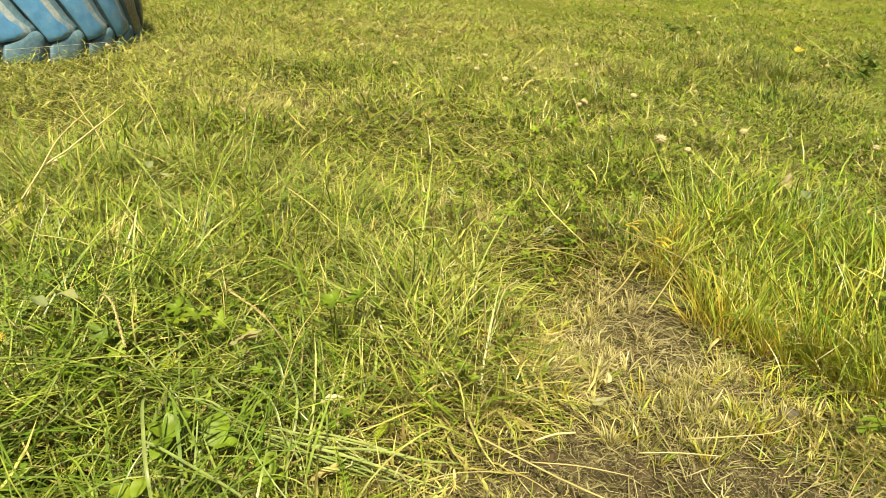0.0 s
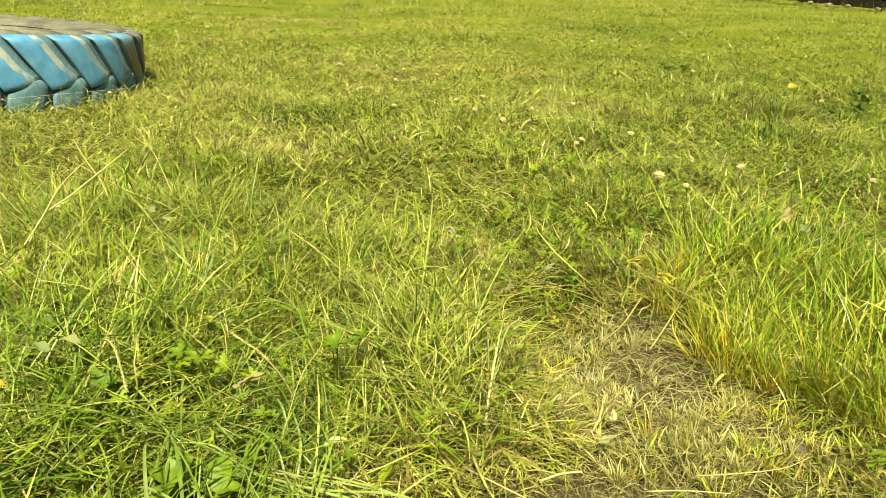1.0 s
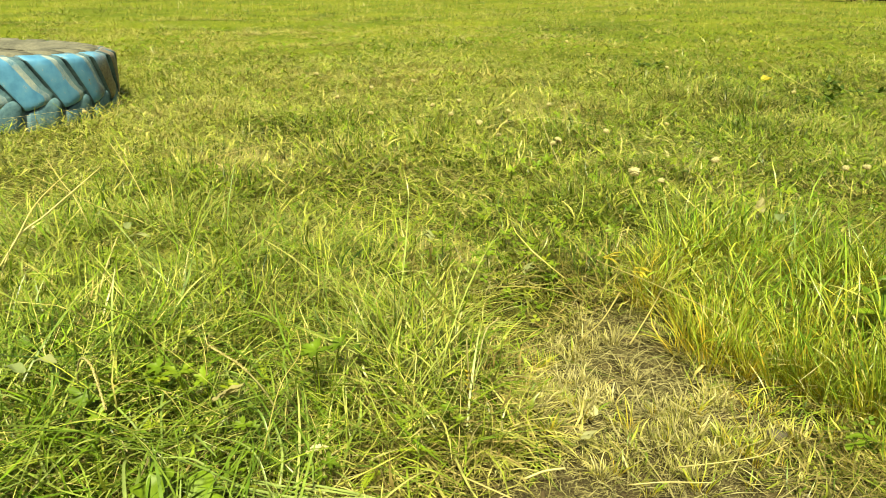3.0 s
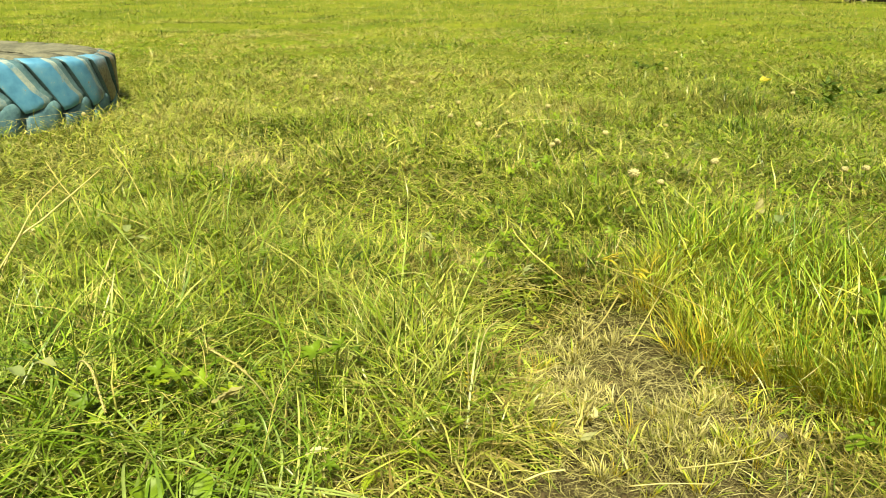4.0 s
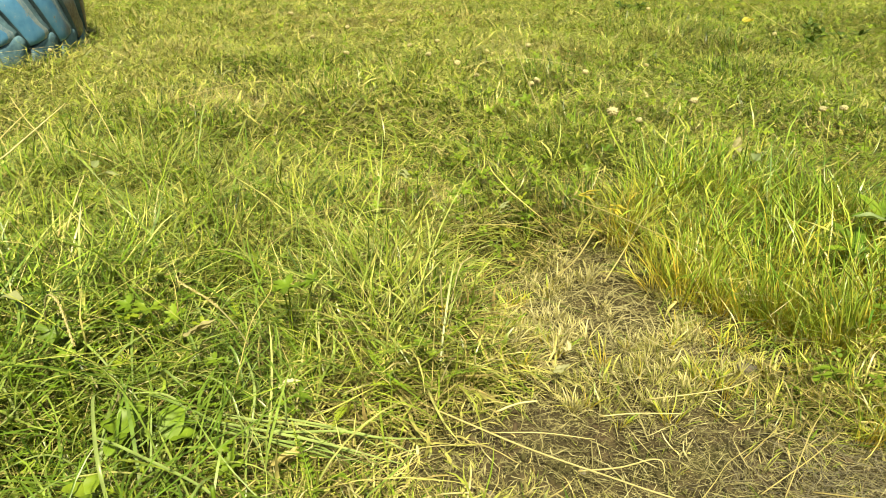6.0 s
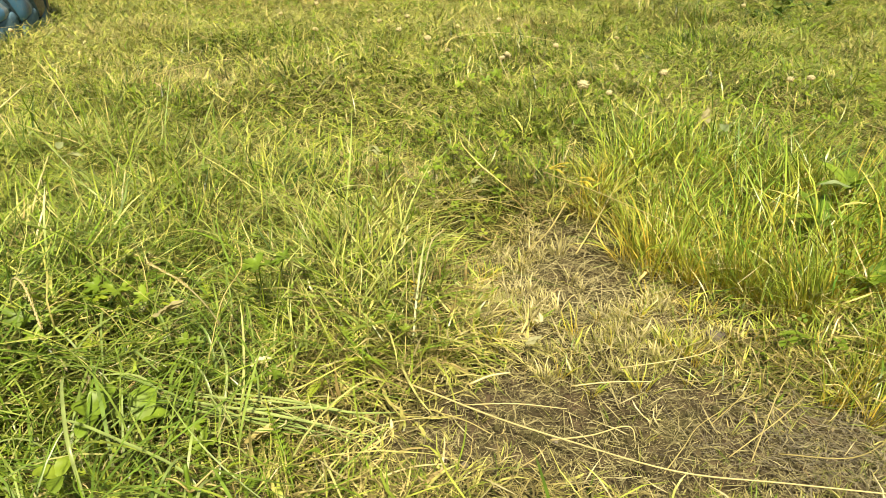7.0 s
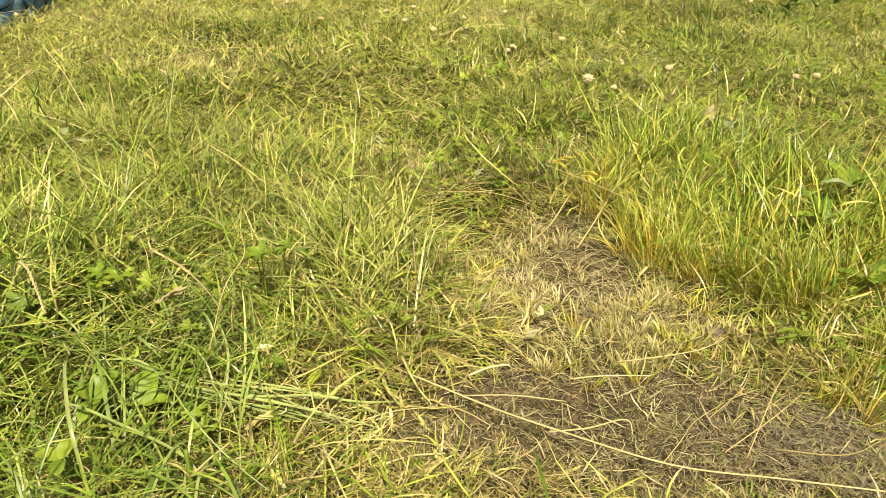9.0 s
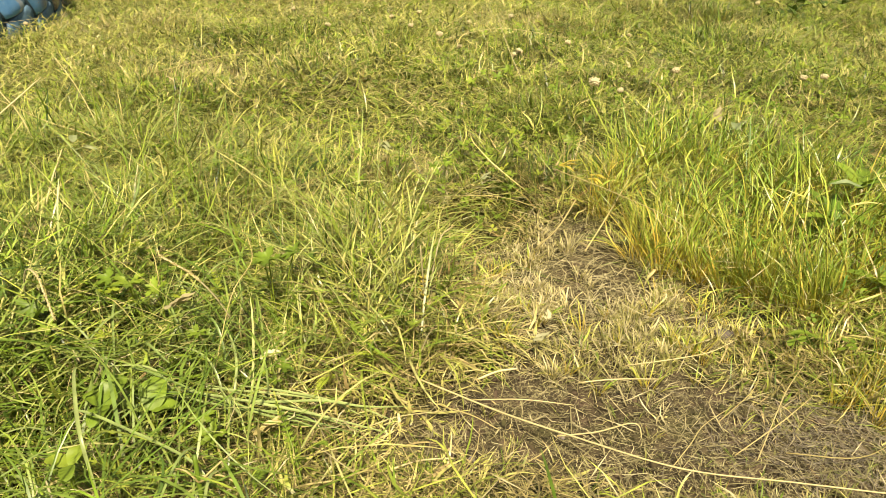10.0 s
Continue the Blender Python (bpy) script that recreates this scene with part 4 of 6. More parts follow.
def tussock_mesh(count, high, radius, width, material, dry, spread_by=0.5, upright=0.12, droop=0.35, twirl=0.5):
    b = Build()
    r, a = radius * np.sqrt(rng.random(count)), rng.uniform(0, 6.28, count)
    base = np.stack([r * np.cos(a), r * np.sin(a), np.full(count, -0.004)], 1)
    blades(b, base, high * rng.uniform(0.45, 1.1, count), a + rng.normal(0, 0.5, count), upright + r / radius * spread_by * rng.random(count), np.abs(rng.normal(droop, 0.4, count)),
           width * rng.uniform(0.6, 1.3, count) * np.where(rng.random(count) < 0.1, 1.8, 1.0), 6, np.clip(dry + rng.normal(0, 0.24, count), 0, 1), rng.uniform(-1, 1, count), 0.004, rng.normal(0, twirl, count))
    return b.mesh("grass_tussock", material)


# tall bright tussocks beyond the bare patch
tussocks = [tussock_mesh(46, 0.175, 0.03, 0.0019, tall_mat, 0.18 + 0.045 * k, 0.9, 0.04, 0.95, 0.9) for k in range(10)]
placed = 0
for k in range(1500):
    x, y = rng.uniform(0.25, 0.82), rng.uniform(0.5, 1.22)
    if placed >= 125 or float(area(np.array([x]), np.array([y]), TALL, 0.02, 0.02)[0]) < 0.6:
        continue
    placed += 1
    edge = float(edge_distance(np.array([x]), np.array([y]), TALL)[0])
    s = rng.uniform(0.55, 1.05) * (0.62 + min(edge, 0.1) * 3.2) * (1.0 - 0.9 * min(max(y - 0.8, 0.0), 0.4))
    thing("grass_tussock", tussocks[int(min(9.9, max(0, 10 * float(value_noise(x, y, 0.16, 43)) + rng.normal(0, 1.6))))], pose(x, y, ground_at(x, y), rng.uniform(-14, 14), rng.uniform(-20, 10), rng.uniform(0, 360)) @ Matrix.Diagonal((s, s, s, 1)),
          "tall upright grass tussock, bright green with yellow stems", "grass", "tall tussocks by the bare patch")

# the tussocks' amber standing stems, bare at the edge of the trodden patch
stems = [tussock_mesh(30, 0.13, 0.013, 0.0014, tall_mat, 0.62, 0.6, 0.02, 0.4, 0.8) for k in range(5)]
rim_line = bowed([(*q, 0.0) for q in TALL[1:7]], 6)
for k in range(30):
    q = rim_line[int((k + rng.random()) / 30 * (len(rim_line) - 1))] + np.array([rng.uniform(0.0, 0.05), rng.uniform(-0.01, 0.03), 0])
    s = rng.uniform(0.45, 0.95) * (0.7 if q[1] > 0.88 else 1.0)
    thing("grass_tussock", stems[k % 5], pose(q[0], q[1], ground_at(q[0], q[1]), rng.uniform(-5, 5), rng.uniform(-10, 4), rng.uniform(0, 360)) @ Matrix.Diagonal((s, s, s, 1)),
          "upright grass tussock with amber-yellow stem bases", "grass", "tall tussocks by the bare patch")

# low amber tufts beside the soil
for x, y, s in ((0.423, 0.535, 0.62), (0.445, 0.538, 0.7), (0.442, 0.586, 0.55), (0.405, 0.592, 0.4), (0.452, 0.515, 0.6), (0.43, 0.61, 0.5), (0.47, 0.56, 0.7), (0.418, 0.64, 0.45)):
    thing("grass_tussock", stems[int(s * 100) % 5], pose(x, y, ground_at(x, y), rng.uniform(-8, 8), rng.uniform(-8, 8), rng.uniform(0, 360)) @ Matrix.Diagonal((s, s, s * 0.8, 1)),
          "short grass tussock with amber stems beside bare soil", "grass", "amber tufts by the soil")

# arching tufts throughout the lawn
tufts = [tussock_mesh(48, 0.095, 0.03, 0.0016, grass_mat, 0.44, 1.1, 0.3, 1.5) for k in range(6)]
for k in range(200):
    x, y = fan(1, 0.5, 3.6, 38)
    x, y = float(x[0]), float(y[0])
    if float(soil_at(x, y)) > 0.1 or float(stubble_at(x, y)) > 0.1 or not clear_of_tyre(x, y) or float(spots(x, y, HOLLOWS)) > 0.2:
        continue
    s = rng.uniform(0.4, 0.65) if y < 1.3 else rng.uniform(0.5, 1.0)
    thing("grass_tuft", tufts[k % 6], pose(x, y, ground_at(x, y), rng.uniform(-8, 8), rng.uniform(-8, 8), rng.uniform(0, 360)) @ Matrix.Diagonal((s * (1.0 if y < 1.3 else 1.35), s * (1.0 if y < 1.3 else 1.35), s, 1)),
          "dense tuft of bent arching lawn grass", "grass", "tufts in the lawn")

# smaller tufts past counting, out to the far lawn
out = Build()
for k in range(270):
    x, y = fan(1, 1.2, 3.6, 36) if k < 200 else fan(1, 2.6, 8.0, 37)
    if not clear_of_tyre(x, y)[0] or spots(x, y, HOLLOWS)[0] > 0.2 or soil_at(x, y)[0] + stubble_at(x, y)[0] > 0.1:
        continue
    s, wide = rng.uniform(0.5, 0.95), 1.35 if k < 200 else 2.2
    r, a = 0.03 * s * wide * np.sqrt(rng.random(44)), rng.uniform(0, 6.28, 44)
    px, py = x + r * np.cos(a), y + r * np.sin(a)
    z = ground_z(px, py)
    blades(out, np.stack([px, py, z - 0.004], 1), 0.095 * s * wide ** 0.5 * rng.uniform(0.45, 1.1, 44), a + rng.normal(0, 0.5, 44), 0.3 + 1.1 * rng.random(44) ** 1.5, np.abs(rng.normal(1.4, 0.4, 44)),
           0.0016 * wide * s * rng.uniform(0.7, 1.4, 44), 5, np.clip(0.44 + rng.normal(0, 0.2, 44) + rng.normal(0, 0.06), 0, 1), rng.uniform(-1, 1, 44), z + 0.004, rng.normal(0, 0.5, 44))
tagged(part("lawn_tufts", out, grass_mat), "small arching tufts of grass throughout the lawn", "grass", "", "stuff")

# bluish-green tufts of a coarser grass
bluish = [tussock_mesh(70, 0.10, 0.04, 0.0013, bluish_mat, 0.5, 1.1, 0.3, 1.3) for k in range(3)]
for k, (x, y, s) in enumerate(((0.213, 1.80, 0.9), (0.263, 1.9, 0.8), (0.17, 1.70, 0.8), (0.30, 1.78, 0.7), (-0.31, 0.985, 1.35), (-0.335, 0.975, 1.2), (-0.29, 0.96, 1.1), (-0.30, 0.93, 0.9), (0.30, 1.30, 0.8), (0.36, 1.26, 0.8))):
    thing("grass_tuft", bluish[k % 3], pose(x, y, ground_at(x, y), rng.uniform(-8, 8), rng.uniform(-8, 8), rng.uniform(0, 360)) @ Matrix.Diagonal((s, s, s, 1)),
          "bluish-green drooping tuft of coarse grass", "grass", "coarse tufts in the lawn")

# tufts against the tyre's foot
for k in range(28):
    t_ = radians(rng.uniform(-140, 70))
    x, y = TYRE[0] + math.cos(t_) * rng.uniform(0.53, 0.64), TYRE[1] + math.sin(t_) * rng.uniform(0.53, 0.64)
    s = rng.uniform(0.4, 0.8)
    thing("grass_tuft", tufts[k % 6], pose(x, y, ground_at(x, y), rng.uniform(-8, 8), rng.uniform(-8, 8), rng.uniform(0, 360)) @ Matrix.Diagonal((s * 1.3, s * 1.3, s, 1)),
          "tuft of lawn grass against the tyre's foot", "grass", "tufts round the tyre")

# bleached tufts in the dry places of the lawn
bleached = [tussock_mesh(48, 0.07, 0.03, 0.0017, straw_mat, 0.7, 1.2, 0.5, 1.4) for k in range(4)]
for k in range(150):
    px, py, r = BLEACHED[k % len(BLEACHED)]
    x, y = px + rng.normal(0, 0.6) * r, py + rng.normal(0, 0.6) * r
    s = rng.uniform(0.5, 0.9) * (1 + 0.12 * y)
    if float(soil_at(x, y)) + float(stubble_at(x, y)) > 0.1:
        continue
    thing("bleached_tuft", bleached[k % 4], pose(x, y, ground_at(x, y), rng.uniform(-8, 8), rng.uniform(-8, 8), rng.uniform(0, 360)) @ Matrix.Diagonal((s, s, s * 0.7, 1)),
          "bleached straw-coloured tuft lying in the lawn", "grass", "bleached tufts")

# rank grass left along the timber border
for k in range(46):
    s_ = rng.uniform(0.05, 0.95)
    q_ = Vector((TIMBER[0][0], TIMBER[0][1], 0)) + way * s_ + Vector((way.y, -way.x, 0)).normalized() * rng.uniform(0.14, 0.5)
    s = rng.uniform(0.8, 1.5)
    thing("grass_tuft", tufts[k % 6], pose(q_.x, q_.y, ground_at(q_.x, q_.y), 0, 0, rng.uniform(0, 360)) @ Matrix.Diagonal((s * 2.6, s * 2.6, s, 1)),
          "rank unmown tuft of grass along the timber border", "grass", "tufts along the border")

# cut pale stubble on the dry patch
stubs = [tussock_mesh(30, 0.026, 0.010, 0.0013, stub_mat, 0.78, 1.2, 0.1, 0.5) for k in range(6)]
greener = [tussock_mesh(22, 0.028, 0.010, 0.0012, stub_mat, 0.4, 1.1, 0.15, 0.7) for k in range(4)]
placed = 0
for k in range(4000):
    x, y = rng.uniform(0.08, 0.44), rng.uniform(0.56, 0.96)
    inside = float(edge_distance(np.array([x]), np.array([y]), STUBBLE)[0])
    if placed >= 165 or inside < -0.014 or float(value_noise(x, y, 0.04, 41)) + 0.25 * rng.random() < 0.6 or float(trodden_at(x, y)) > 0.4 and rng.random() < 0.93:
        continue
    placed += 1
    s = rng.uniform(0.35, 1.05)
    fading = rng.random() < 0.65 if y < 0.67 or inside < 0.01 else rng.random() < 0.12
    thing("stubble_tuft", greener[placed % 4] if fading else stubs[placed % 6], pose(x, y, ground_at(x, y), rng.uniform(-10, 10), rng.uniform(-10, 10), rng.uniform(0, 360)) @ Matrix.Diagonal((s, s, s, 1)),
          "short cut tuft of yellow-green grass stubble" if fading else "short cut tuft of pale dry grass stubble", "stubble", "stubble on the dry patch")
# sparse green sprouts on the soil
regrowth = [tussock_mesh(18, 0.04, 0.009, 0.0012, tall_mat, 0.62, 0.9, 0.1, 0.7) for k in range(4)]
sprouts = [tussock_mesh(9, 0.035, 0.006, 0.0013, grass_mat, 0.5, 0.9, 0.3) for k in range(5)]
for k in range(170):
    x, y = rng.uniform(0.0, 0.46), 0.40 + 0.24 * rng.random() ** 2.8
    s = rng.uniform(0.2, 0.7)
    thing("grass_sprout", sprouts[k % 5], pose(x, y, ground_at(x, y), 0, 0, rng.uniform(0, 360)) @ Matrix.Diagonal((s, s, s, 1)),
          "small sparse grass sprout on bare soil", "grass", "sprouts on the soil")


# yellow-green regrowth round the dry patch
for k in range(85):
    x, y = rng.uniform(0.08, 0.46), rng.uniform(0.55, 0.84)
    d = float(edge_distance(np.array([x]), np.array([y]), STUBBLE)[0])
    if (not -0.02 < d < 0.05 and rng.random() < 0.75) or float(trodden_at(x, y)) > 0.3:
        continue
    s = rng.uniform(0.4, 1.0)
    thing("grass_sprout", regrowth[k % 4], pose(x, y, ground_at(x, y), rng.uniform(-8, 8), rng.uniform(-8, 8), rng.uniform(0, 360)) @ Matrix.Diagonal((s, s, s, 1)),
          "yellow-green sprout of regrowing grass on the dry patch", "grass", "regrowth on the dry patch")


# leaves
def blade_leaf(b, length, width, droop, fold, dry, base=(0, 0, 0), az=0.0, lean=0.6, tip=0.9, rows=9, wave=0.0, blunt=0.75):
    """A broad leaf with a midrib, oval in outline, arching from its base."""
    p, angle = np.array(base, float), lean
    ahead, aside = np.array([math.cos(az), math.sin(az), 0]), np.array([-math.sin(az), math.cos(az), 0])
    co, uv = [], []
    for i in range(rows + 1):
        s = i / rows
        w = width * 0.5 * (math.sin(math.pi * min(1, s ** tip * 0.97 + 0.03)) ** blunt)
        way_ = ahead * math.sin(angle) + np.array([0, 0, math.cos(angle)])
        up = -ahead * math.cos(angle) + np.array([0, 0, math.sin(angle)])
        for u in (-1, -0.5, 0, 0.5, 1):
            co.append(p + aside * u * w + up * (abs(u) * w * fold + wave * math.sin(9 * s + 3 * u) * w))
            uv.append((dry + 0.06 * abs(u), 0.25 + 0.75 * s))
        p = p + way_ * length / rows
        angle += droop / rows
    b.add(co, [(i * 5 + j, i * 5 + j + 1, i * 5 + j + 6, i * 5 + j + 5) for i in range(rows) for j in range(4)], (), uv)


def lobed_leaf(b, radius, lobes, dry, centre, tilt_az, tilt, deep=0.6):
    """A palmate leaf with toothed lobes, cupped a little."""
    n = lobes * 8
    ahead, aside = np.array([math.cos(tilt_az), math.sin(tilt_az), 0]), np.array([-math.sin(tilt_az), math.cos(tilt_az), 0])
    up = np.array([0, 0, 1.0])
    axis = ahead * math.cos(tilt) - up * math.sin(tilt)
    over = ahead * math.sin(tilt) + up * math.cos(tilt)
    co, uv = [np.array(centre, float)], [(dry, 0.3)]
    for ring in (0.5, 1.0):
        for k in range(n):
            phi = (k / n - 0.5) * 2 * math.pi * 0.86
            lobe = abs(math.sin(lobes * (k / n) * math.pi))
            r = radius * ring * (1 - (deep * (1 - lobe) + 0.22 * (k % 2)) * ring)
            co.append(co[0] + axis * r * math.cos(phi) + aside * r * math.sin(phi) + over * radius * 0.18 * ring * ring)
            uv.append((dry + 0.1 * (1 - lobe), 0.3 + 0.7 * ring))
    tris = [(0, k + 1, k + 2) for k in range(n - 1)]
    quads = [(1 + k, n + 1 + k, n + 2 + k, 2 + k) for k in range(n - 1)]
    b.add(co, quads, tris, uv)


def feather_leaf(b, length, width, dry, az, lean, base=(0, 0, 0), bend=0.8):
    """A yarrow leaf: a thin rib with many fine divided leaflets."""
    rows = 15
    p, angle = np.array(base, float), lean
    ahead = np.array([math.cos(az), math.sin(az), 0])
    line = [p.copy()]
    for i in range(rows):
        p = p + (ahead * math.sin(angle) + np.array([0, 0, math.cos(angle)])) * length / rows
        angle += bend / rows
        line.append(p.copy())
    tube(b, line, 0.0011, 0.0004, 4, dry)
    base_, azs, lens = [], [], []
    for i in range(2, rows + 1):
        w = width * 0.5 * math.sin(math.pi * (i / rows) ** 0.8 * 0.93 + 0.1)
        for side in (-1, 1):
            for fork in (-0.45, 0.0, 0.45):
                base_.append(line[i]), azs.append(az + side * (1.0 + fork)), lens.append(w * (1.0 if fork == 0 else 0.75))
    k = len(base_)
    blades(b, np.array(base_), np.array(lens), np.array(azs), 1.15, 0.2, 0.0012, 2, dry, rng.uniform(-0.3, 0.3, k))


def herb(name, m, leaf_builds, stem_lines, material, label, category, group="", stem_r=0.0009, part_name="leaf"):
    base = new(name)
    base.matrix_world = m
    for line in stem_lines:
        b = Build()
        tube(b, line, stem_r, stem_r * 0.7, 5, 0.6)
        part("stem", b, herb_mat, base)
    for b in leaf_builds:
        part(part_name, b, material, base)
    return tagged(base, label, category, group)


def clover_flower():
    base = new("clover_flower")
    b = Build()
    tube(b, bowed([(0, 0, -0.052), (0.003, 0.001, -0.025), (0, 0, 0)], 3), 0.0009, 0.0008, 5, 0.5)
    part("stem", b, herb_mat, base)
    b = Build()
    golden = math.pi * (3 - math.sqrt(5))
    for k in range(96):
        z = 1 - 1.75 * (k + 0.5) / 96
        r = math.sqrt(max(0, 1 - z * z))
        v = np.array([r * math.cos(golden * k), r * math.sin(golden * k), z])
        drop(b, v * 0.0015, v + np.array([0.25 * math.sin(k * 1.9), 0.25 * math.sin(k * 2.7), 0.35]), 0.0050 + 0.0012 * math.sin(k * 3.1), 0.0015, min(1, 0.25 + 0.25 * math.sin(k * 1.3) + 0.9 * max(0, -z)))
    part("flower_head", b, petal_mat, base, "white rounded clover flower head")
    return tagged(base, "white clover flower head on a thin stem in the lawn", "flower", "white clover flowers")


NEAR_CLOVERS = [(0.388, 1.352, 0.081, 1.6), (0.584, 1.489, 0.068, 1.2), (-0.145, 2.048, 0.064, 1.2), (0.139, 1.94, 0.058, 1.3), (0.412, 1.266, 0.088, 0.85), (0.31, 1.735, 0.055, 1.1),
              (0.861, 1.438, 0.065, 1.1), (0.816, 1.431, 0.065, 1.1), (1.157, 2.426, 0.055, 1.1), (0.717, 3.532, 0.055, 1.3), (0.436, 1.816, 0.06, 1.1), (0.29, 1.69, 0.06, 0.9),
              (-0.949, 2.147, 0.055, 1.0), (0.305, 1.724, 0.062, 0.9), (0.019, 2.191, 0.06, 1.1)]
OTHER_CLOVERS = [(-0.182, 2.566, 0.055, 1.2), (0.07, 2.053, 0.06, 1.2), (-0.271, 2.372, 0.055, 1.2), (1.153, 3.657, 0.055, 1.3), (0.10, 2.30, 0.055, 1.1), (0.23, 2.12, 0.055, 1.0),
              (0.36, 2.25, 0.05, 1.1), (-0.05, 2.75, 0.05, 1.3), (-0.42, 2.95, 0.05, 1.3), (0.73, 4.2, 0.05, 1.5), (-1.33, 4.27, 0.05, 1.5), (0.95, 3.1, 0.05, 1.2),
              (0.62, 1.95, 0.05, 0.9), (0.18, 1.83, 0.05, 0.9)]
ALL_CLOVERS = NEAR_CLOVERS + OTHER_CLOVERS
flower = clover_flower()
for k, (x, y, z, s) in enumerate(ALL_CLOVERS):
    m = pose(x, y, z, rng.uniform(-18, 18), rng.uniform(-18, 18), rng.uniform(0, 360))
    ob = flower if k == 0 else copy_thing(flower, m)
    ob.matrix_world = m @ Matrix.Diagonal((s * 1.12, s * 1.12, s * 0.9, 1))

# three-part clover leaves, as a carpet
out = Build()
for count, r0, r1, size, low in ((9000, 0.55, 2.6, 0.85, 0.5), (8000, 2.6, 6.0, 1.3, 0.45)):
    x, y = fan(count, r0, r1, 40)
    keep = (value_noise(x, y, 0.3, 51) + rng.uniform(-0.1, 0.1, count) > low) | (np.hypot((x - 0.2) / 0.2, (y - 1.15) / 0.22) < 1)
    keep &= (soil_at(x, y) + stubble_at(x, y) < 0.1) & clear_of_tyre(x, y) & (area(x, y, TALL, 0.05) < 0.5)
    x, y = x[keep], y[keep]
    n = len(x)
    z = ground_z(x, y) + rng.uniform(0.012, 0.042, n)
    turn_, dry_, tilt = rng.uniform(0, 6.28, n), np.clip(rng.normal(0.45, 0.22, n), 0, 1), rng.uniform(0, 0.7, n)
    lean_way, long = rng.uniform(0, 6.28, n), rng.uniform(0.006, 0.0105, n) * size
    for q in range(3):
        a = turn_ + q * 2.09 + rng.normal(0, 0.15, n)
        shape = np.array([(0.08, 0, 0), (0.5, 0.42, 0.10), (0.5, -0.42, 0.10), (0.92, 0.34, 0.10), (0.92, -0.34, 0.10), (1.0, 0, 0.0)])
        u, v = np.cos(a)[:, None] * shape[:, 0] - np.sin(a)[:, None] * shape[:, 1], np.sin(a)[:, None] * shape[:, 0] + np.cos(a)[:, None] * shape[:, 1]
        rise = shape[:, 2] + tilt[:, None] * (u * np.cos(lean_way)[:, None] + v * np.sin(lean_way)[:, None])
        co = np.stack([x[:, None] + u * long[:, None], y[:, None] + v * long[:, None], z[:, None] + rise * long[:, None]], -1)
        first = 6 * np.arange(n)[:, None]
        out.add(co, (), np.concatenate([first + np.array([t_]) for t_ in ((0, 2, 5), (0, 5, 1), (2, 4, 5), (1, 5, 3))]),
                np.stack([np.repeat(dry_[:, None], 6, 1), np.tile([0.4, 0.7, 0.7, 1, 1, 1], (n, 1))], -1))
tagged(part("clover_leaves", out, herb_mat), "patches of small three-part clover leaves", "clover", "", "stuff")

# buttercup-like lobed leaves
LUSH_HERBS = [(-0.222, 0.652, 0.075, 0.030), (-0.20, 0.66, 0.065, 0.024), (-0.09, 0.657, 0.095, 0.030), (0.003, 0.609, 0.025, 0.020), (-0.066, 0.549, 0.046, 0.018), (0.10, 1.02, 0.06, 0.026),
              (0.16, 1.06, 0.055, 0.024), (0.21, 1.10, 0.06, 0.026), (0.25, 1.03, 0.055, 0.022), (0.13, 1.12, 0.055, 0.024), (0.30, 1.12, 0.06, 0.024), (0.19, 1.00, 0.05, 0.022),
              (-0.02, 1.0, 0.05, 0.022), (0.02, 1.05, 0.05, 0.022), (0.22, 1.2, 0.05, 0.024)]
OTHER_HERBS = [(0.10, 1.22, 0.05, 0.022), (-0.30, 0.62, 0.07, 0.026), (-0.27, 0.70, 0.06, 0.024), (-0.15, 0.60, 0.05, 0.018), (-0.33, 0.76, 0.06, 0.024), (0.70, 1.30, 0.06, 0.026),
              (0.78, 1.25, 0.06, 0.026), (0.66, 1.33, 0.06, 0.024), (0.9, 1.6, 0.06, 0.028), (0.26, 1.55, 0.07, 0.028), (0.33, 1.6, 0.06, 0.026), (0.18, 1.5, 0.06, 0.024),
              (-0.4, 0.9, 0.06, 0.024)]
ALL_HERBS = LUSH_HERBS + OTHER_HERBS
for k in range(56):
    x, y = rng.uniform(-0.55, 0.05), rng.uniform(0.45, 1.25)
    if float(soil_at(x, y)) < 0.05:
        ALL_HERBS.append((x, y, ground_at(x, y) + rng.uniform(0.03, 0.062), rng.uniform(0.014, 0.027)))
for k, (x, y, z, r) in enumerate(ALL_HERBS):
    z, r = (z - 0.010, r * 0.55) if y > 0.8 else (z - 0.006, r * 0.62)
    builds, lines = [], []
    for q in range(3):
        ox, oy, oz = (0, 0, 0) if q == 0 else (rng.uniform(-1.6, 1.6) * r, rng.uniform(-1.6, 1.6) * r, -rng.uniform(0.004, 0.018))
        b = Build()
        lobed_leaf(b, r * (1 if q == 0 else rng.uniform(0.6, 0.9)), 5, rng.uniform(0.1, 0.75), (ox, oy, oz), rng.uniform(3.2, 6.2), rng.uniform(0.0, 0.8), 0.5)
        builds.append(b)
        lines.append(bowed([(ox * 0.2, oy * 0.2 + 0.01, ground_at(x, y) - z - 0.005), (ox * 0.6, oy * 0.6 + 0.008, (ground_at(x, y) - z) * 0.4), (ox, oy, oz)], 3))
    herb("lobed_herb", pose(x, y, z), builds, lines, herb_mat, "low herb with lobed bright green leaves among the grass", "herb", "lobed herbs in the grass")

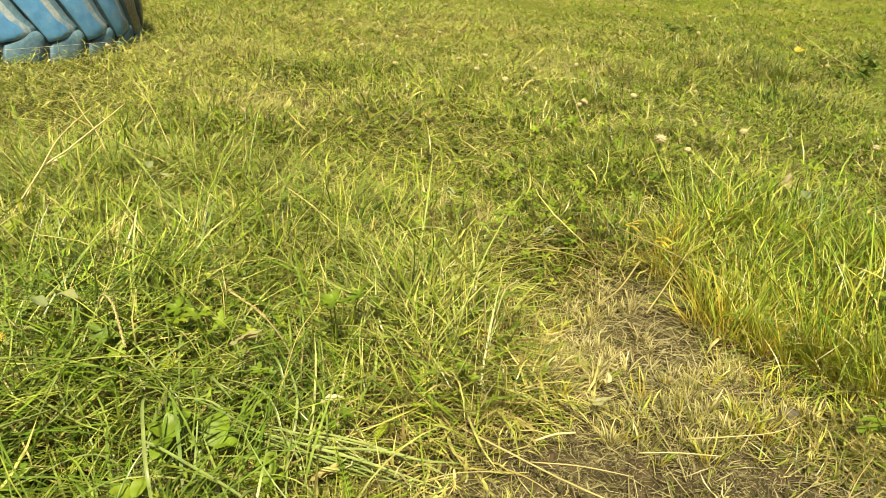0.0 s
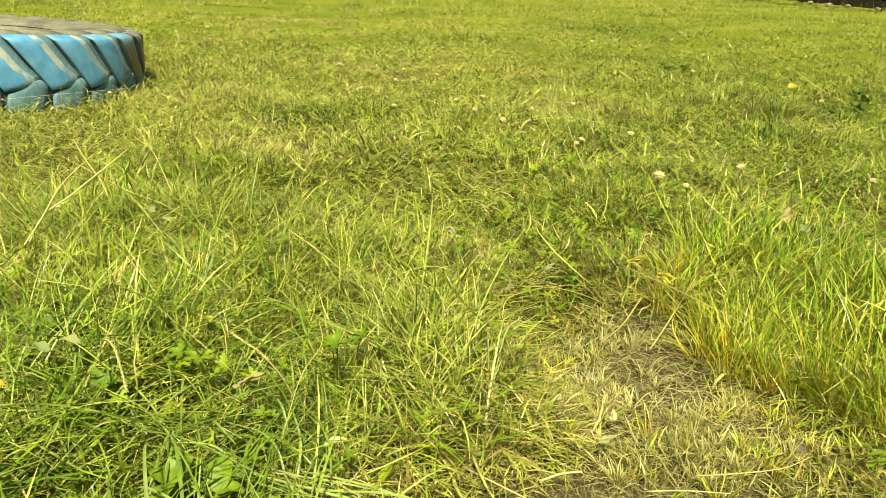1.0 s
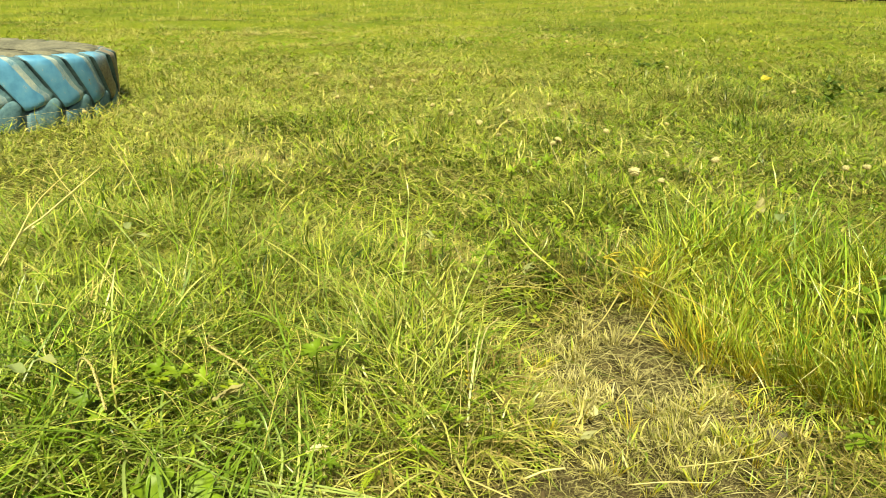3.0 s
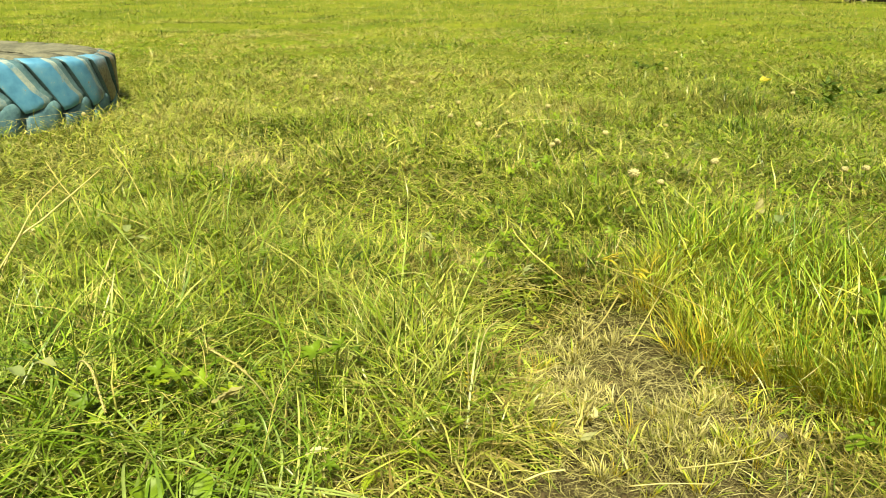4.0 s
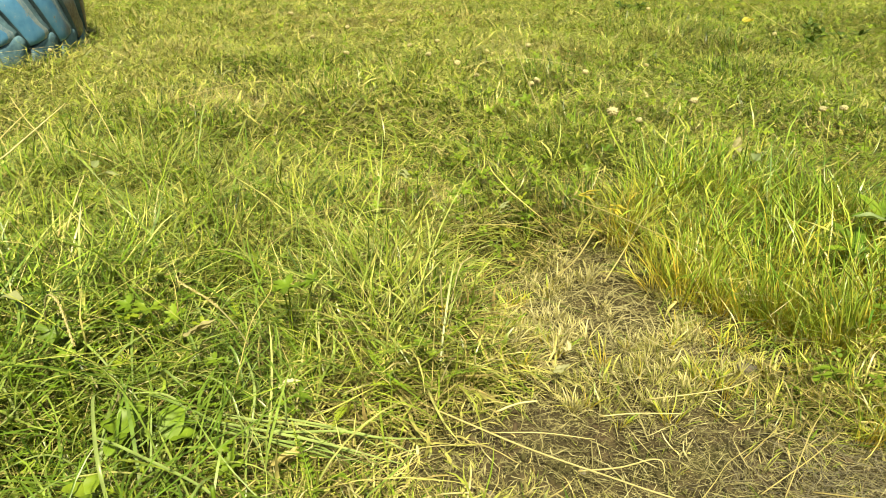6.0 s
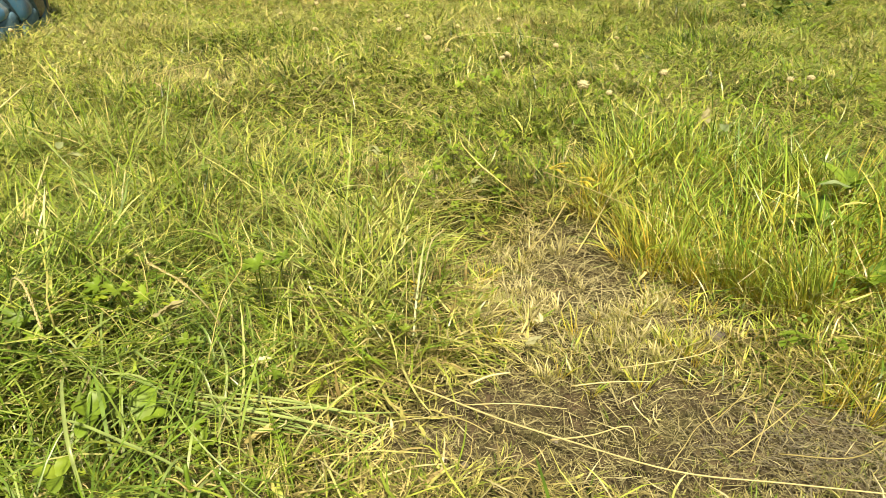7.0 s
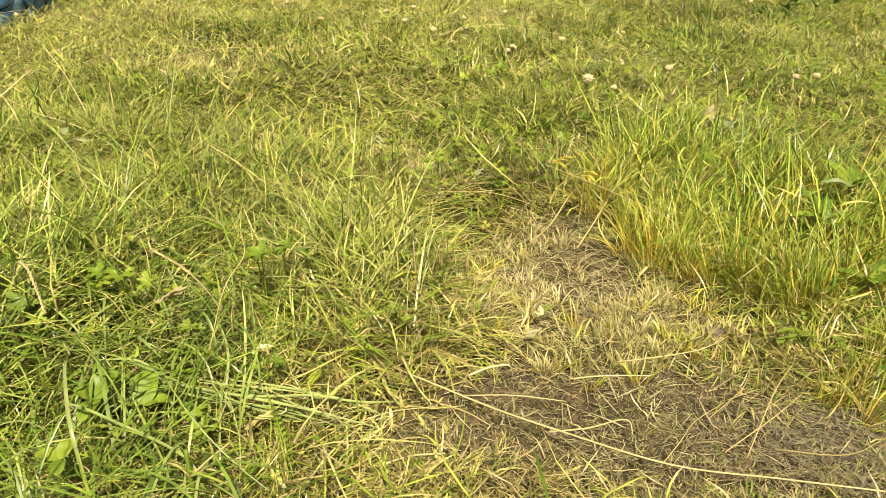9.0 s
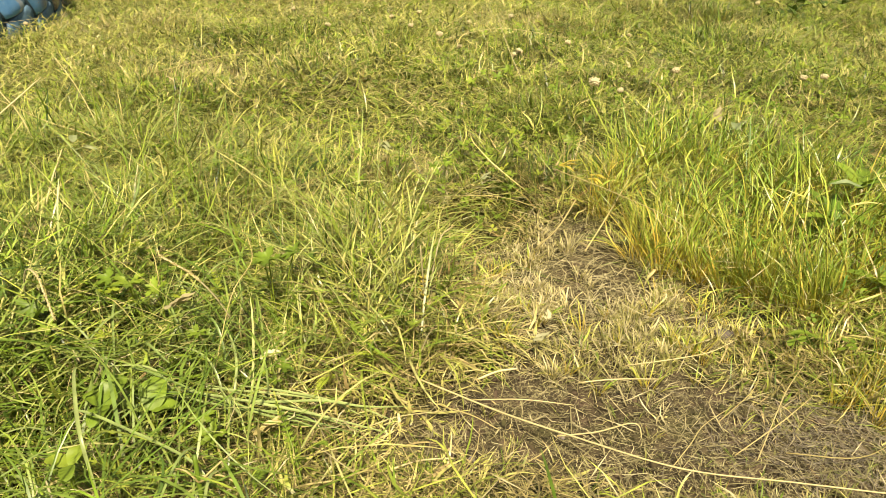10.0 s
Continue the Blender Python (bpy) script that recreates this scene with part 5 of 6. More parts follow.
# dark broad leaves added in the lawn's hollows to stand in for their shade
for hx, hy, r in HOLLOWS[:3]:
    for q in range(7):
        x, y = hx + rng.normal(0, 0.55) * r, hy + rng.normal(0, 0.45) * r
        builds = []
        for u in range(6):
            b = Build()
            blade_leaf(b, rng.uniform(0.03, 0.055), rng.uniform(0.013, 0.022), rng.uniform(0.3, 1.0), 0.25, rng.uniform(0, 0.6), (0, 0, 0), u * 1.05 + rng.normal(0, 0.2), rng.uniform(0.5, 1.2), 0.85, 6, 0.06)
            builds.append(b)
        herb("dock", pose(x, y, ground_at(x, y) + 0.025), builds, [[(0, 0, -0.028), (0.001, 0, 0.0), (0, 0, 0.006)]], hollow_shade_mat, "low dark broad leaves added as the shade of a hollow", "herb", "docks in the lawn")

# broad grey-green herbs standing in the tall grass
for x, y, z in ((0.555, 0.81, 0.05), (0.62, 0.88, 0.06), (0.53, 0.67, 0.03)):
    builds = []
    for u in range(6):
        b = Build()
        blade_leaf(b, rng.uniform(0.035, 0.055), rng.uniform(0.013, 0.02), rng.uniform(0.3, 1.0), 0.25, rng.uniform(0.0, 0.5), (0, 0, 0), u * 1.05 + rng.normal(0, 0.2), rng.uniform(0.6, 1.3), 0.85, 7, 0.1)
        builds.append(b)
    herb("dock", pose(x, y, ground_at(x, y) + z), builds, [[(0, 0, -z - 0.003), (0.002, 0, -0.5 * z), (0, 0, 0.004)]], herb_mat, "dock with broad dull green leaves in tall grass", "herb", "docks in the tall grass")

# yarrow leaves
yarrows = []
for k in range(4):
    b = Build()
    feather_leaf(b, 0.075, 0.018, 0.3 + 0.15 * k, 0.0, 0.5)
    yarrows.append(b.mesh("yarrow_leaf", herb_mat))
for k in range(190):
    if k < 165:
        x, y = rng.uniform(-0.33, 0.10), rng.uniform(0.42, 0.80)
        if float(soil_at(x, y)) > 0.05:
            continue
    else:
        x, y = rng.uniform(0.42, 0.62), rng.uniform(0.56, 0.95)
    s = rng.uniform(0.5, 0.95)
    thing("yarrow_leaf", yarrows[k % 4], pose(x, y, ground_at(x, y) + 0.012, 0, rng.uniform(-10, 25), rng.uniform(0, 360)) @ Matrix.Diagonal((s, s, s, 1)),
          "feathery green yarrow leaf arching from the turf", "leaf", "yarrow leaves")

# broad plantain leaves near the bare patch
for centre, leaves in (((-0.205, 0.515), [(0.031, 0.024, 1.2, 0.75, 0.32), (0.026, 0.018, 2.6, 1.1, 0.4), (0.03, 0.017, 4.6, 1.3, 0.3)]),
                       ((-0.165, 0.505), [(0.032, 0.025, 1.6, 0.7, 0.36), (0.024, 0.016, 0.2, 1.2, 0.4)]),
                       ((-0.199, 0.428), [(0.020, 0.014, 1.2, 1.0, 0.55), (0.02, 0.013, 2.9, 1.1, 0.6), (0.02, 0.012, 5.0, 1.2, 0.4)])):
    builds = []
    for length, width, az, lean, dry in leaves:
        b = Build()
        blade_leaf(b, length * 0.92, width * 0.9, 0.7, 0.22, dry, (0, 0, 0), az, lean, 1.05, 14, 0.12, 0.5)
        builds.append(b)
    herb("plantain", pose(centre[0], centre[1], ground_at(*centre) + 0.047), builds, [[(0.002 * q, 0.001 * q, -0.05), (0.001 * q, 0, -0.015), (0, 0, 0)] for q in (-1, 1)], herb_mat, "small plantain with broad smooth green leaves", "plantain", "plantains beside the bare patch")

# pale and withered single leaves lying on the grass
PATCH_LEAVES = [("pale_leaf", -0.079, 0.556, 0.044, 0.018, 0.010, 0.2, 0.1, petal_mat, "small whitish leaf lying on the grass"),
          ("pale_leaf", -0.068, 0.492, 0.018, 0.034, 0.0085, 0.3, 0.6, stalk_mat, "pale curled leaf lying on dry grass"),
          ("pale_leaf", -0.334, 0.634, 0.09, 0.030, 0.017, -0.3, 0.7, pale_mat, "pale grey-green leaf turned underside up"),
          ("pale_leaf", -0.365, 0.632, 0.085, 0.030, 0.014, 2.6, 0.3, pale_mat, "pale grey-green leaf turned underside up"),
          ("withered_leaf", -0.164, 0.615, 0.062, 0.032, 0.014, 0.1, 0.6, straw_mat, "crumpled straw-coloured dead leaf"),
          ("withered_leaf", 0.185, 0.668, 0.008, 0.013, 0.005, 1.8, 1.0, straw_mat, "small curled brownish dead leaf on stubble"),
          ("withered_leaf", 0.172, 0.622, 0.012, 0.020, 0.008, 0.4, 1.0, pale_mat, "whitish curled dead leaf on stubble"),
          ("pale_leaf", -0.416, 1.05, 0.085, 0.034, 0.014, 1.9, 0.4, pale_mat, "pale leaf caught in the grass"),
          ("pale_leaf", -0.385, 1.018, 0.078, 0.042, 0.014, -0.2, 0.6, pale_mat, "pale leaf caught in the grass"),
          ("pale_leaf", 0.553, 1.119, 0.068, 0.04, 0.018, 1.4, 0.2, pale_mat, "grey-green broad leaf in the tall grass")]
LAWN_LEAVES = [("pale_leaf", 0.562, 0.823, 0.085, 0.045, 0.016, 2.9, 0.1, pale_mat, "grey-green broad leaf in the tall grass"),
          ("withered_leaf", 0.54, 1.147, 0.07, 0.03, 0.016, 0.8, 0.5, straw_mat, "pale brownish dead leaf in the grass"),
          ("yellow_leaf", 1.19, 2.70, 0.055, 0.055, 0.05, 0.4, 0.2, yellow_mat, "single broad yellow leaf in the lawn"),
          ("yellow_leaf", 0.248, 0.880, 0.092, 0.034, 0.007, -0.5, 0.5, yellow_mat, "yellowed narrow leaf at the edge of tall grass"),
          ("yellow_leaf", 0.267, 0.835, 0.092, 0.030, 0.006, -1.2, 0.2, yellow_mat, "yellowed narrow leaf at the edge of tall grass"),
          ("pale_leaf", 0.012, 1.06, 0.06, 0.022, 0.008, 2.7, 0.6, pale_mat, "narrow whitish dead leaf in the grass"),
          ("pale_leaf", 0.155, 0.97, 0.045, 0.022, 0.007, 0.4, 0.6, pale_mat, "narrow whitish dead leaf in the grass"),
          ("pale_leaf", -0.415, 1.9, 0.04, 0.05, 0.02, 0.3, 0.6, pale_mat, "whitish dead leaf in the lawn"),
          ("withered_leaf", 0.518, 1.60, 0.05, 0.028, 0.010, 2.0, 0.9, straw_mat, "small straw-coloured dead leaf in the lawn"),
          ("withered_leaf", -0.34, 0.505, 0.03, 0.03, 0.014, 2.0, 0.5, rust_mat, "brown dead leaf among green stems")]
for name, x, y, z, length, width, az, dry, material, label in PATCH_LEAVES + LAWN_LEAVES:
    b = Build()
    if name == "withered_leaf" or width < 0.012:
        for q in range(3):
            blade_leaf(b, length * rng.uniform(0.6, 1.0), width * rng.uniform(0.5, 0.9), rng.uniform(-0.5, 1.0), 0.35, dry * rng.uniform(0.7, 1.0),
                       (-length * 0.4 * math.cos(az) + rng.normal(0, 0.002), -length * 0.4 * math.sin(az) + rng.normal(0, 0.002), rng.uniform(0, 0.003)), az + rng.normal(0, 0.3), rng.uniform(1.0, 1.4), 0.7, 12, 0.5)
        thing(name, b.mesh(name, material), pose(x, y, z), label, "leaf")
        continue
    blade_leaf(b, length * 0.85, width * 0.8, 0.35, 0.45, dry, (-length * 0.5 * math.cos(az), -length * 0.5 * math.sin(az), 0), az, 1.35, 0.8, 12, 0.22)
    thing(name, b.mesh(name, material), pose(x, y, z), label, "leaf")


# stalks and straws that lie or stand singly
def straw(name, points, r0, r1, material, label, dry=0.6, steps=6):
    b = Build()
    p = np.array(points, float)
    tube(b, bowed(p - p[0], steps), r0 * 0.48, r1 * 0.48, 6, min(1.0, dry))
    return thing(name, b.mesh(name, material), pose(*p[0]), label, "stalk")


SOIL_STRAWS = [([(0.033, 0.573, 0.014), (0.073, 0.546, 0.012), (0.12, 0.514, 0.010), (0.17, 0.483, 0.010), (0.248, 0.440, 0.010), (0.328, 0.421, 0.010), (0.41, 0.402, 0.010)], 0.0018, 0.0012, 0.75, "long dry grass stalk lying across the soil"),
         ([(0.30, 0.50, 0.004), (0.345, 0.535, 0.012), (0.37, 0.58, 0.010)], 0.0010, 0.0007, 0.4, "thin straw lying on the soil"),
         ([(0.34, 0.46, 0.004), (0.39, 0.445, 0.01), (0.44, 0.47, 0.006)], 0.0012, 0.0007, 0.3, "thin straw lying on the soil"),
         ([(0.16, 0.485, 0.008), (0.193, 0.486, 0.010), (0.219, 0.490, 0.014), (0.228, 0.488, 0.013), (0.229, 0.481, 0.006)], 0.0015, 0.0010, 0.7, "dry stalk with a hooked tip on the soil"),
         ([(0.102, 0.565, 0.008), (0.121, 0.571, 0.012), (0.14, 0.575, 0.012)], 0.0022, 0.0018, 1.0, "short pale straw on the soil"),
         ([(0.193, 0.556, 0.008), (0.225, 0.554, 0.012), (0.266, 0.555, 0.010)], 0.0014, 0.0010, 0.85, "thin straw lying on the soil")]
SOIL_STRAWS_A = [([(0.242, 0.58, 0.008), (0.291, 0.583, 0.012), (0.325, 0.587, 0.016), (0.355, 0.601, 0.02)], 0.0014, 0.0008, 0.75, "thin straw lying on the soil"),
         ([(0.096, 0.536, 0.008), (0.139, 0.529, 0.012), (0.182, 0.524, 0.008)], 0.0012, 0.0008, 0.8, "thin straw lying on the soil"),
         ([(0.021, 0.451, 0.008), (0.047, 0.457, 0.012), (0.074, 0.461, 0.010)], 0.0018, 0.0014, 0.8, "short straw at the edge of the soil"),
         ([(-0.066, 0.43, 0.006), (-0.038, 0.433, 0.014), (-0.014, 0.435, 0.016), (0.007, 0.448, 0.012), (0.02, 0.451, 0.006)], 0.0020, 0.0014, 0.45, "yellow-brown stalk lying in short grass"),
         ([(0.005, 0.504, 0.008), (0.033, 0.513, 0.011), (0.071, 0.522, 0.008)], 0.0012, 0.0008, 0.7, "thin straw lying on the soil"),
         ([(0.24, 0.443, 0.006), (0.263, 0.465, 0.012), (0.281, 0.485, 0.014), (0.313, 0.509, 0.012)], 0.0010, 0.0006, 0.6, "thin curved straw lying on the soil")]
SOIL_STRAWS_B = [([(0.069, 0.526, 0.010), (0.094, 0.509, 0.012), (0.114, 0.498, 0.006)], 0.0013, 0.0008, 0.55, "thin brown straw lying on the soil"),
         ([(0.297, 0.457, 0.006), (0.344, 0.48, 0.02), (0.383, 0.51, 0.02)], 0.0012, 0.0007, 0.6, "thin straw lying over the litter"),
         ([(0.312, 0.45, 0.006), (0.359, 0.511, 0.022), (0.391, 0.546, 0.025)], 0.0010, 0.0006, 0.7, "thin straw lying over the litter")]
PATCH_STALKS = [([(0.253, 0.868, 0.055), (0.228, 0.845, 0.028), (0.200, 0.836, 0.004)], 0.0026, 0.0018, 0.35, "greyish dry stick leaning on the dry patch"),
         ([(0.10, 0.90, 0.05), (0.16, 0.87, 0.06), (0.235, 0.88, 0.03)], 0.0012, 0.0008, 0.5, "bent straw beside the dry patch"),
         ([(0.34, 0.835, 0.055), (0.352, 0.79, 0.03), (0.36, 0.74, 0.006)], 0.0018, 0.0012, 0.6, "straw leaning against tall grass"),
         ([(0.22, 0.86, 0.10), (0.272, 0.79, 0.098), (0.334, 0.735, 0.082), (0.345, 0.725, 0.06)], 0.0012, 0.0007, 0.65, "arching yellow grass stalk over the dry patch"),
         ([(-0.572, 0.905, -0.004), (-0.555, 0.925, 0.045), (-0.529, 0.96, 0.095), (-0.515, 1.0, 0.133), (-0.495, 1.06, 0.161)], 0.0030, 0.0012, 0.8, "tall dry grass stalk arching over the lawn"),
         ([(-0.560, 0.915, -0.004), (-0.534, 0.96, 0.089), (-0.503, 1.0, 0.119), (-0.469, 1.05, 0.15), (-0.459, 1.09, 0.162)], 0.0030, 0.0013, 0.95, "tall dry grass stalk arching over the lawn")]
PATCH_STALKS_A = [([(-0.384, 0.80, -0.002), (-0.387, 0.84, 0.037), (-0.388, 0.9, 0.08), (-0.39, 0.95, 0.103)], 0.0036, 0.0018, 0.85, "stout yellow dry stalk standing in the grass"),
         ([(-0.318, 0.91, 0.0), (-0.314, 0.95, 0.035), (-0.31, 0.98, 0.07)], 0.0034, 0.0020, 0.9, "pale broken dry stalk in the grass"),
         ([(0.262, 0.835, 0.0), (0.296, 0.88, 0.022), (0.346, 0.96, 0.045)], 0.0024, 0.0014, 0.7, "pale straw leaning on the edge of the dry patch"),
         ([(-0.16, 0.86, 0.03), (-0.10, 0.91, 0.06), (0.02, 0.98, 0.075), (0.08, 1.02, 0.06)], 0.0010, 0.0006, 0.3, "long slanting straw lying over the turf"),
         ([(-0.13, 0.56, 0.02), (-0.115, 0.60, 0.08), (-0.10, 0.63, 0.10), (-0.105, 0.65, 0.115)], 0.0012, 0.0009, 0.5, "thin bent stem rising from the turf"),
         ([(0.045, 0.59, 0.01), (0.048, 0.62, 0.05), (0.05, 0.655, 0.085)], 0.0011, 0.0007, 0.5, "thin upright yellow straw")]
LAWN_STALKS = [([(-0.50, 1.14, 0.0), (-0.554, 1.2, 0.074), (-0.595, 1.24, 0.101), (-0.633, 1.28, 0.129)], 0.0024, 0.0014, 0.8, "dry grass stalk leaning in the lawn"),
         ([(-0.40, 1.15, 0.0), (-0.434, 1.2, 0.04), (-0.501, 1.3, 0.095), (-0.574, 1.4, 0.131)], 0.0024, 0.0013, 0.8, "dry grass stalk leaning in the lawn"),
         ([(-0.37, 1.12, 0.03), (-0.421, 1.12, 0.067), (-0.478, 1.12, 0.089), (-0.518, 1.12, 0.111), (-0.592, 1.15, 0.134)], 0.0018, 0.0009, 0.6, "long thin grass stalk lying over the turf"),
         ([(-0.45, 1.55, 0.06), (-0.30, 1.62, 0.08), (-0.13, 1.68, 0.06)], 0.0014, 0.0008, 0.7, "long dry straw lying over the lawn"),
         ([(1.30, 2.55, 0.03), (1.24, 2.66, 0.07), (1.19, 2.80, 0.12)], 0.0022, 0.0012, 1.0, "pale dry stalk leaning in the lawn"),
         ([(0.13, 1.90, 0.05), (0.28, 1.89, 0.08), (0.45, 1.87, 0.06)], 0.0014, 0.0008, 0.9, "pale thin straw lying over the lawn")]
LAWN_STALKS_A = [([(-1.25, 2.00, 0.045), (-1.08, 2.03, 0.062), (-0.86, 2.06, 0.085)], 0.0007, 0.0005, 1.0, "thin pale grass stalk in front of the tyre")]
for points, r0, r1, dry, label in SOIL_STRAWS + SOIL_STRAWS_A + SOIL_STRAWS_B + PATCH_STALKS + PATCH_STALKS_A + LAWN_STALKS + LAWN_STALKS_A:
    straw("dry_stalk", points, r0, r1, stalk_mat, label, dry)

# broad grass blades that lie singly or side by side
def broad_blade(points, half, material, label, dry, group="flattened blades"):
    """A long flat blade with a folded midrib through the points, tapering to both ends."""
    b = Build()
    line = bowed(points, 7)
    n = len(line)
    w = half * np.clip(np.sin(np.linspace(0.45, 3.05, n)), 0, 1) ** 0.6 + 0.0002
    way_ = np.gradient(line, axis=0)
    across = np.stack([-way_[:, 1], way_[:, 0], 0 * w], 1) / (np.linalg.norm(way_[:, :2], axis=1)[:, None] + 1e-9) * w[:, None]
    lift = np.stack([0 * w, 0 * w, 0.3 * w], 1)
    co = np.concatenate([line + across + lift, line - lift, line - across + lift]) - line[0]
    uv = np.tile(np.stack([np.full(n, dry), np.linspace(0.4, 1, n)], 1), (3, 1))
    b.add(co, [(j * n + i, j * n + i + 1, (j + 1) * n + i + 1, (j + 1) * n + i) for j in range(2) for i in range(n - 1)], (), uv)
    return thing("flattened_blade", b.mesh("flattened_blade", material), pose(*line[0]), label, "grass blade", group)


PRESSED = "long broad grass blade pressed flat onto the soil"
broad_blade([(-0.175, 0.53, 0.04), (-0.091, 0.515, 0.030), (-0.032, 0.516, 0.027), (0.004, 0.513, 0.022), (0.045, 0.524, 0.012)], 0.0014, bluish_mat, PRESSED, 0.6)
broad_blade([(-0.165, 0.528, 0.038), (-0.091, 0.514, 0.030), (-0.039, 0.501, 0.026), (0.023, 0.491, 0.012)], 0.0015, bluish_mat, PRESSED, 0.8)
for k in range(9):
    y0, y1 = 0.527 + rng.uniform(-0.012, 0.012), 0.496 + rng.uniform(-0.014, 0.022)
    x0, x1 = -0.175 + rng.uniform(0, 0.08), 0.03 - rng.uniform(0, 0.13)
    broad_blade([(x0, y0, 0.034), (x0 * 0.6 + x1 * 0.4, y0 * 0.6 + y1 * 0.4 + rng.uniform(-0.007, 0.007), 0.032 + rng.uniform(-0.008, 0.006)),
                 (x0 * 0.25 + x1 * 0.75, y0 * 0.25 + y1 * 0.75 + rng.uniform(-0.006, 0.006), 0.022), (x1, y1, 0.011)], rng.uniform(0.0006, 0.0013), bluish_mat, PRESSED, rng.uniform(0.3, 0.9))
CROSSING = "broad pale green grass blade lying over lush growth"
broad_blade([(-0.178, 0.415, 0.03), (-0.186, 0.428, 0.066), (-0.2, 0.46, 0.074), (-0.219, 0.508, 0.07), (-0.225, 0.54, 0.05)], 0.0012, bluish_mat, CROSSING, 0.7, "broad crossing blades")
broad_blade([(-0.235, 0.50, 0.03), (-0.213, 0.489, 0.045), (-0.167, 0.463, 0.045), (-0.119, 0.434, 0.042), (-0.10, 0.42, 0.03)], 0.0012, bluish_mat, CROSSING, 0.5, "broad crossing blades")
broad_blade([(-0.26, 0.40, 0.04), (-0.234, 0.418, 0.05), (-0.217, 0.439, 0.05), (-0.198, 0.458, 0.045)], 0.0007, bluish_mat, CROSSING, 0.3, "broad crossing blades")
for k in range(30):
    x0, y0, a_ = rng.uniform(-0.38, -0.06), rng.uniform(0.42, 0.72), rng.uniform(0, 6.28)
    if float(soil_at(x0, y0)) > 0.1:
        continue
    z0, l_ = ground_at(x0, y0), rng.uniform(0.07, 0.13)
    broad_blade([(x0, y0, z0 + 0.012), (x0 + 0.4 * l_ * math.cos(a_), y0 + 0.4 * l_ * math.sin(a_), z0 + 0.055), (x0 + l_ * math.cos(a_ + 0.25), y0 + l_ * math.sin(a_ + 0.25), z0 + rng.uniform(0.03, 0.06))],
                rng.uniform(0.0008, 0.0013), bluish_mat, CROSSING, rng.uniform(0.1, 0.8), "broad crossing blades")

# a stout cut stem with the stumps of its side shoots
stem_ = new("cut_stem")
stem_.matrix_world = pose(-0.108, 0.418, ground_at(-0.108, 0.418) - 0.002)
b = Build()
tube(b, bowed([(0.002, -0.006, 0), (0, 0, 0.035), (-0.002, 0.006, 0.062)], 5), 0.0021, 0.0016, 7, 0.2)
part("stem", b, herb_mat, stem_)
for tip in ((-0.017, 0.004, 0.052), (0.026, 0.016, 0.058), (0.03, -0.006, 0.044)):
    b = Build()
    tube(b, bowed([(0, 0, 0.042), (tip[0] * 0.5, tip[1] * 0.5, 0.051), tip], 4), 0.0009, 0.0006, 6, 0.45)
    part("side_shoot", b, stalk_mat, stem_)
tagged(stem_, "stout yellowish cut stem with stumps of side shoots", "stem")


def seed_stalk(points, count, size, label):
    base = new("seed_stalk")
    line = bowed(points, 6)
    base.matrix_world = pose(*line[0])
    b = Build()
    tube(b, line - line[0], 0.0011, 0.0007, 5, 0.7)
    part("stem", b, straw_mat, base)
    b = Build()
    n = len(line)
    for k in range(count):
        i = n - 1 - (k / count) * n * 0.42
        p = line[int(i)] + (line[min(n - 1, int(i) + 1)] - line[int(i)]) * (i - int(i))
        w = line[min(n - 1, int(i) + 1)] - line[max(0, int(i) - 1)]
        w = w / (np.linalg.norm(w) + 1e-9)
        out_way = w + 0.4 * np.array([math.cos(k * 2.4), math.sin(k * 2.4), 0.3 * math.sin(k * 1.7)])
        drop(b, p - line[0], out_way, size * (0.75 + 0.25 * math.sin(k)), size * 0.12, 0.6 + 0.3 * math.sin(k * 2.2))
    part("seed_head", b, stalk_mat, base, "pale dry seed head")
    return tagged(base, label, "seed stalk")


seed_stalk([(-0.125, 0.653, 0.01), (-0.14, 0.648, 0.05), (-0.159, 0.646, 0.078), (-0.19, 0.660, 0.092)], 96, 0.0056, "dry grass stalk with a pale feathery seed head, bent over")
seed_stalk([(-0.33, 0.66, 0.01), (-0.315, 0.65, 0.08), (-0.292, 0.627, 0.092), (-0.268, 0.592, 0.068)], 84, 0.0054, "dry grass stalk with a drooping pale seed head")
seed_stalk([(0.05, 1.13, 0.01), (0.055, 1.12, 0.06), (0.060, 1.105, 0.09), (0.07, 1.09, 0.085)], 26, 0.007, "brownish grass stalk with a loose seed head")
seed_stalk([(0.062, 0.70, 0.005), (0.07, 0.71, 0.05), (0.078, 0.725, 0.075), (0.09, 0.73, 0.085)], 12, 0.006, "thin grass stalk with a small seed head")
seed_stalk([(0.30, 1.5, 0.01), (0.27, 1.6, 0.08), (0.261, 1.78, 0.13)], 10, 0.006, "thin upright grass stalk with a small seed head")

